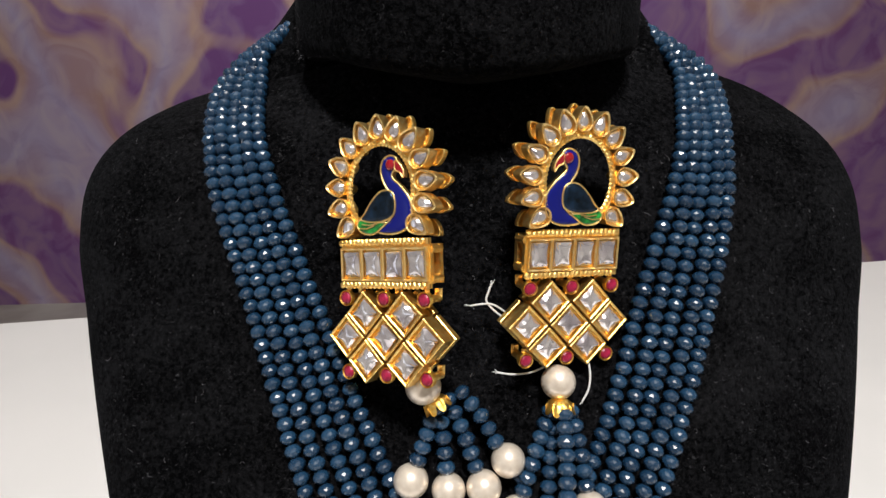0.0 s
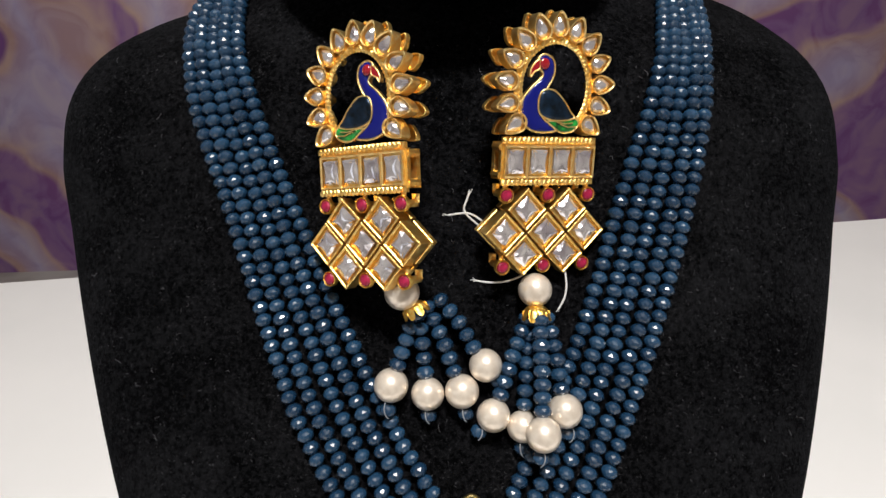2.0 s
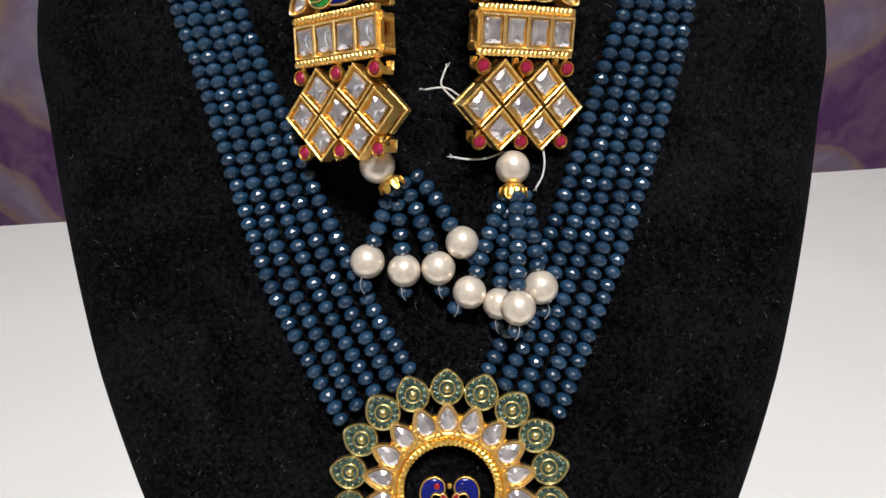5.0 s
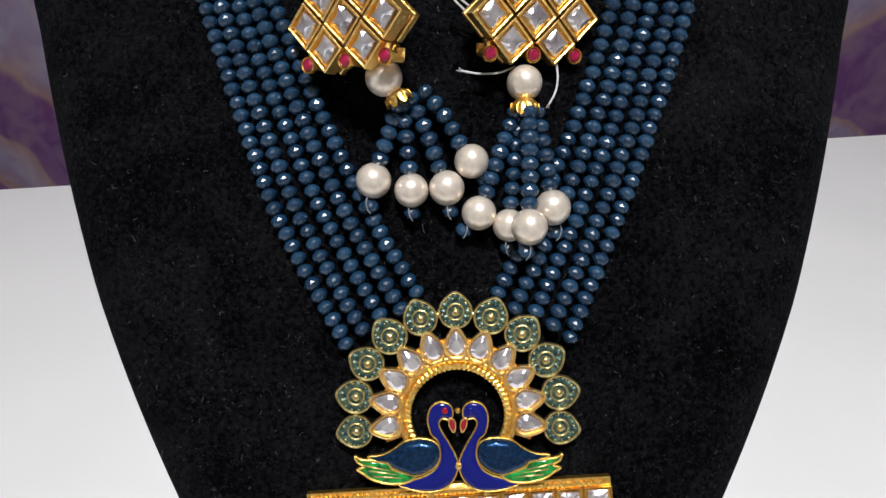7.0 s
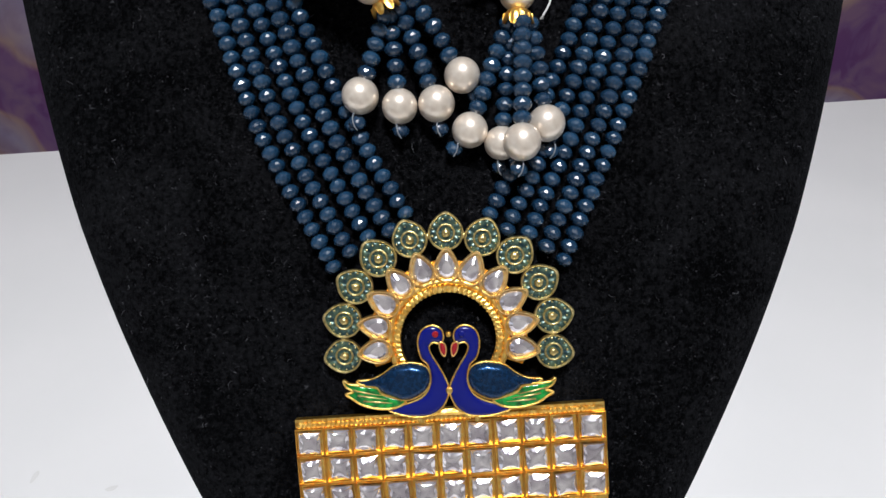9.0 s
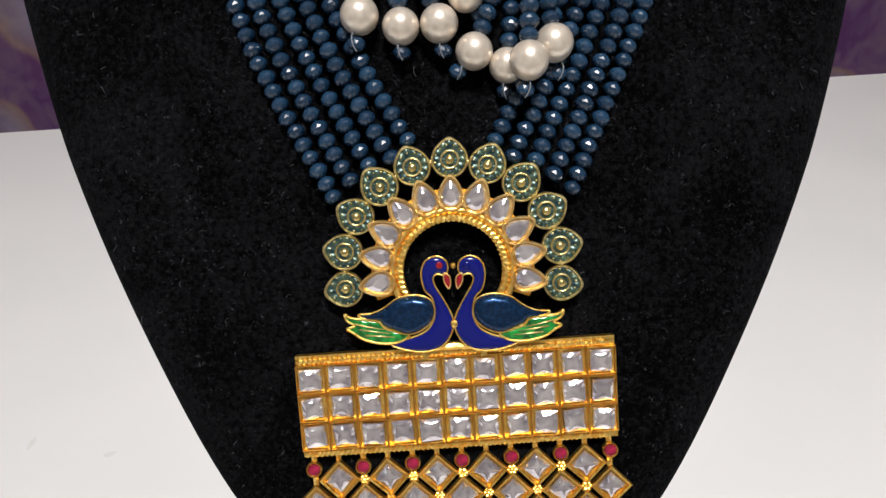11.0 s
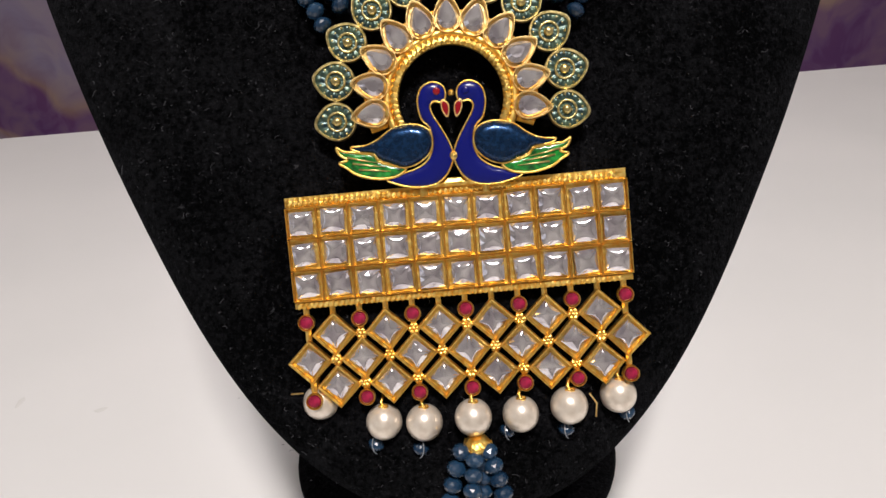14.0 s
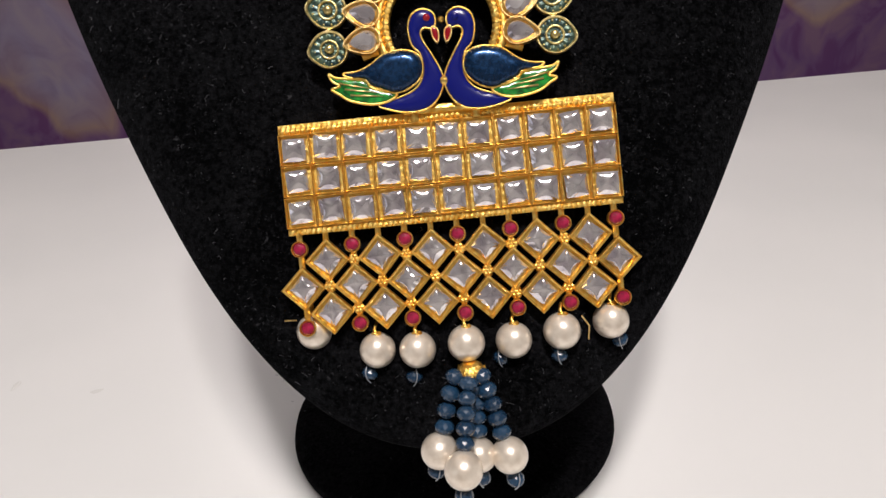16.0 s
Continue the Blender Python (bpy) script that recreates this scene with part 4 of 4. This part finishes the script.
        enamel("tail", at(((164, 560), (182, 571), (214, 576), (266, 584), (284, 604), (318, 616), (358, 627), (328, 648), (276, 652), (222, 639), (190, 618), (170, 604), (194, 596), (172, 580))), b, GREEN, -1.4, 0.36, 0.4, GOLD, "bright green enamel tail")
        bm = bmesh.new()
        for k in range(3):
            a = at(((193 + 16 * k, 588 + 18 * k), (232 + 18 * k, 598 + 15 * k), (284 + 16 * k, 608 + 12 * k)))
            tube(bm, [(q[0], -1.95, q[1]) for q in a], 0.3, 5, radii=[0.26, 0.2, 0.08])
        part("tail_line", bm, PALE_GOLD, b, smooth=True)
        bm = bmesh.new()
        c = at(((454, 415),))[0]
        ball(bm, (c[0], -1.75, c[1]), 0.95, 12, 8, (1, 0.4, 1))
        part("eye", bm, RED if f < 0 else BLUE, b, "red enamel eye" if f < 0 else "blue enamel eye", smooth=True)

    bird(-1)
    bird(1)
    bm = bmesh.new()
    ball(bm, (0, -0.8, -14.5), 1.3, 10, 8)
    ball(bm, (0, -0.4, 1.3), 0.9, 10, 8)
    tube(bm, [(-11, 0.8, -21.5), (11, 0.8, -20.8)], 1.3, 8)
    tube(bm, [(-8, 0.8, -22.0), (-8, 0.8, -24.5)], 1.2, 8)
    tube(bm, [(8, 0.8, -21.0), (8, 0.8, -24.0)], 1.2, 8)
    part("base_bridge", bm, GOLD, p)
    return p


def pendant_bar():
    """The hinged lower panel: three rows of eleven stones, lozenges, rubies and pearls; it hangs a little askew."""
    m = frame_of((17.5, 168.2, -166.9), (80.7, 0.6, 5.2), (0.0, 0.1, 1))
    p = hollow("stone_set_plaque", m)
    tagged(p, "gilt plaque of clear stones with rubies, pearls and tassel", "pendant plaque")
    bm = bmesh.new()
    bmesh.ops.create_cube(bm, size=1, matrix=Matrix.Translation((0, 1.2, 0)) @ Matrix.Diagonal((88.4, 2.0, 26.4, 1)))
    bmesh.ops.bevel(bm, geom=list(bm.edges), offset=0.4, segments=1, affect="EDGES")
    plate_ob = part("plate", bm, GOLD, p)
    cell = square(4.0, 2)
    bm = bmesh.new()
    wall_ring(bm, cell, [(a * 0.92, b * 0.92) for a, b in cell], -1.1, 0.3)
    cell_set = mesh_of("setting", bm, GOLD)
    stones = []
    for k in range(4):
        stones.append(star_stone(3.1, 3.1, 1.25, shift=(random.uniform(-0.25, 0.25), random.uniform(-0.25, 0.25)), bow=random.uniform(0.58, 0.66)))
    for r in range(3):
        for c in range(11):
            s = placed("setting", cell_set, plate_ob, -40.35 + 8.07 * c, 0, 8.27 - 8.27 * r)
            placed("stone", stones[(r * 5 + c * 3) % 4], s, random.uniform(-0.2, 0.2), -0.4, random.uniform(-0.2, 0.2), random.uniform(-6, 6), random.choice((0, 90, 180, 270)) + random.uniform(-4, 4), random.uniform(-6, 6), random.uniform(0.93, 1.03))
    for z, rows in ((13.3, 2), (-13.3, 1)):
        for k in range(rows):
            bm = bmesh.new()
            zz = z + 0.9 * k
            rope(bm, [(x, -0.6 + 0.8 * k, zz) for x in range(-43, 45, 4)], 0.95, 1.35)
            bmesh.ops.create_cube(bm, size=1, matrix=Matrix.Translation((0, 0.9, zz)) @ Matrix.Diagonal((88.4, 2.2, 1.5, 1)))
            part("rope_border", bm, GOLD, p)
    # the open lattice of lozenges
    for z, xs in ((-21.4, [-34.75 + 13.9 * i for i in range(6)]), (-28.3, [-41.7 + 13.9 * i for i in range(7)]), (-35.1, [-34.75 + 13.9 * i for i in range(6)])):
        for x in xs:
            jewel("lozenge", LOZ_SETTING, LOZ_STONE, p, x, z, random.uniform(-2.5, 2.5), 0.3, -0.2, 0.99)
    for x in [-41.7 + 13.9 * i for i in range(7)]:
        for z in (-17.8, -38.7):
            jewel("ruby_setting", RUBY_SETTING, RUBY_STONE, p, x, z, 0, -0.3, -0.2, 1.0)
        bm = bmesh.new()
        tube(bm, [(x, 0.8, -14), (x, 0.8, -23.0)], 0.85, 6)
        tube(bm, [(x, 0.8, -33.5), (x, 0.8, -41.0)], 0.85, 6)
        part("link", bm, GOLD, p)
    for x in [-34.75 + 13.9 * i for i in range(6)]:
        bm = bmesh.new()
        tube(bm, [(x, 0.6, -14), (x, 0.6, -16.2)], 0.8, 6)
        for cx, cz in ((x, -28.25),) + (((x + 6.95, -21.9), (x + 6.95, -34.6)) if x < 30 else ()):
            for k in range(7):
                a = k * 1.05
                r = 1.0 if k < 6 else 0.0
                ball(bm, (cx + r * math.cos(a), 0.1 + random.uniform(-0.5, 0.2), cz + r * math.sin(a)), random.uniform(0.65, 0.85), 7, 5)
        part("joint", bm, GOLD, p)
    inv = m.inverted() @ TILT
    hang = hollow("pearl_fringe", inv)
    hang.parent = p
    pearls = [((-20.9, 168.5, -210.0), None), ((-3.8, 166.0, -215.1), (-2.4, 0.6, -6.6)), ((7.0, 165.0, -215.1), (-1.2, 0.6, -7.6)), ((20.0, 163.6, -213.4), None),
              ((32.7, 165.0, -213.4), (-3.4, 1.5, -5.2)), ((45.5, 164.6, -211.2), (-0.6, 0.8, -6.8)), ((59.1, 167.0, -209.4), (2.8, 1.2, -5.7))]
    for c, low in pearls:
        placed("pearl", PEARL_BALL, hang, *c, random.uniform(0, 90), 0, random.uniform(0, 90), random.uniform(0.96, 1.0))
        bm = bmesh.new()
        x, y, z = c
        tube(bm, [(x, y + 0.5, z + 7.5), (x - 0.6, y - 0.6, z + 5.6), (x + 0.2, y - 1.6, z + 4.7)], 0.5, 6)
        tube(bm, [(x + 1.1 * math.cos(k), y - 1.2 + 0.5 * math.sin(k), z + 4.8 + 0.25 * math.sin(k * 2)) for k in (2 * math.pi * i / 10 for i in range(10))], 0.35, 6, closed=True)
        part("wire_loop", bm, GOLD, hang, smooth=True)
        if low:
            q = Vector(c) + Vector(low)
            bead_at(hang, q, Vector(low), 0.9)
            loop_line(hang, q, CLEAR, 0.16)
    for a in ([(-24.5, 164, -205.8), (-27.5, 163, -205.6)], [(50.0, 161, -206.5), (51.8, 160.3, -209.0), (51.6, 160.2, -212.6)]):
        bm = bmesh.new()
        tube(bm, a, 0.22, 5)
        part("wire_end", bm, PALE_GOLD, hang)
    placed("flower_cap", FLOWER_CAP, hang, 20.8, 161.0, -218.6, 14, -6, 10, 0.9)
    tassel(hang, (20.7, 160.5, -220.4), [((11.9, 157.5, -240.2), (-0.9, 0.8, -5.6, 0.96)), ((22.3, 159.0, -242.4), (0.6, 1.0, -6.6, 0.92)), ((30.2, 157.5, -242.0), (1.4, 1.0, -7.0, 0.96)), ((17.9, 150.5, -242.3), (0.0, 1.0, -7.0, 0.98))],
           1.03, [(-4.0, -0.5, -1.0), (1.2, 1.6, -1.5), (2.8, -0.5, -1.0), (-0.8, -3.6, -1.8)])
    return p


random.seed(21)
pendant()
pendant_bar()
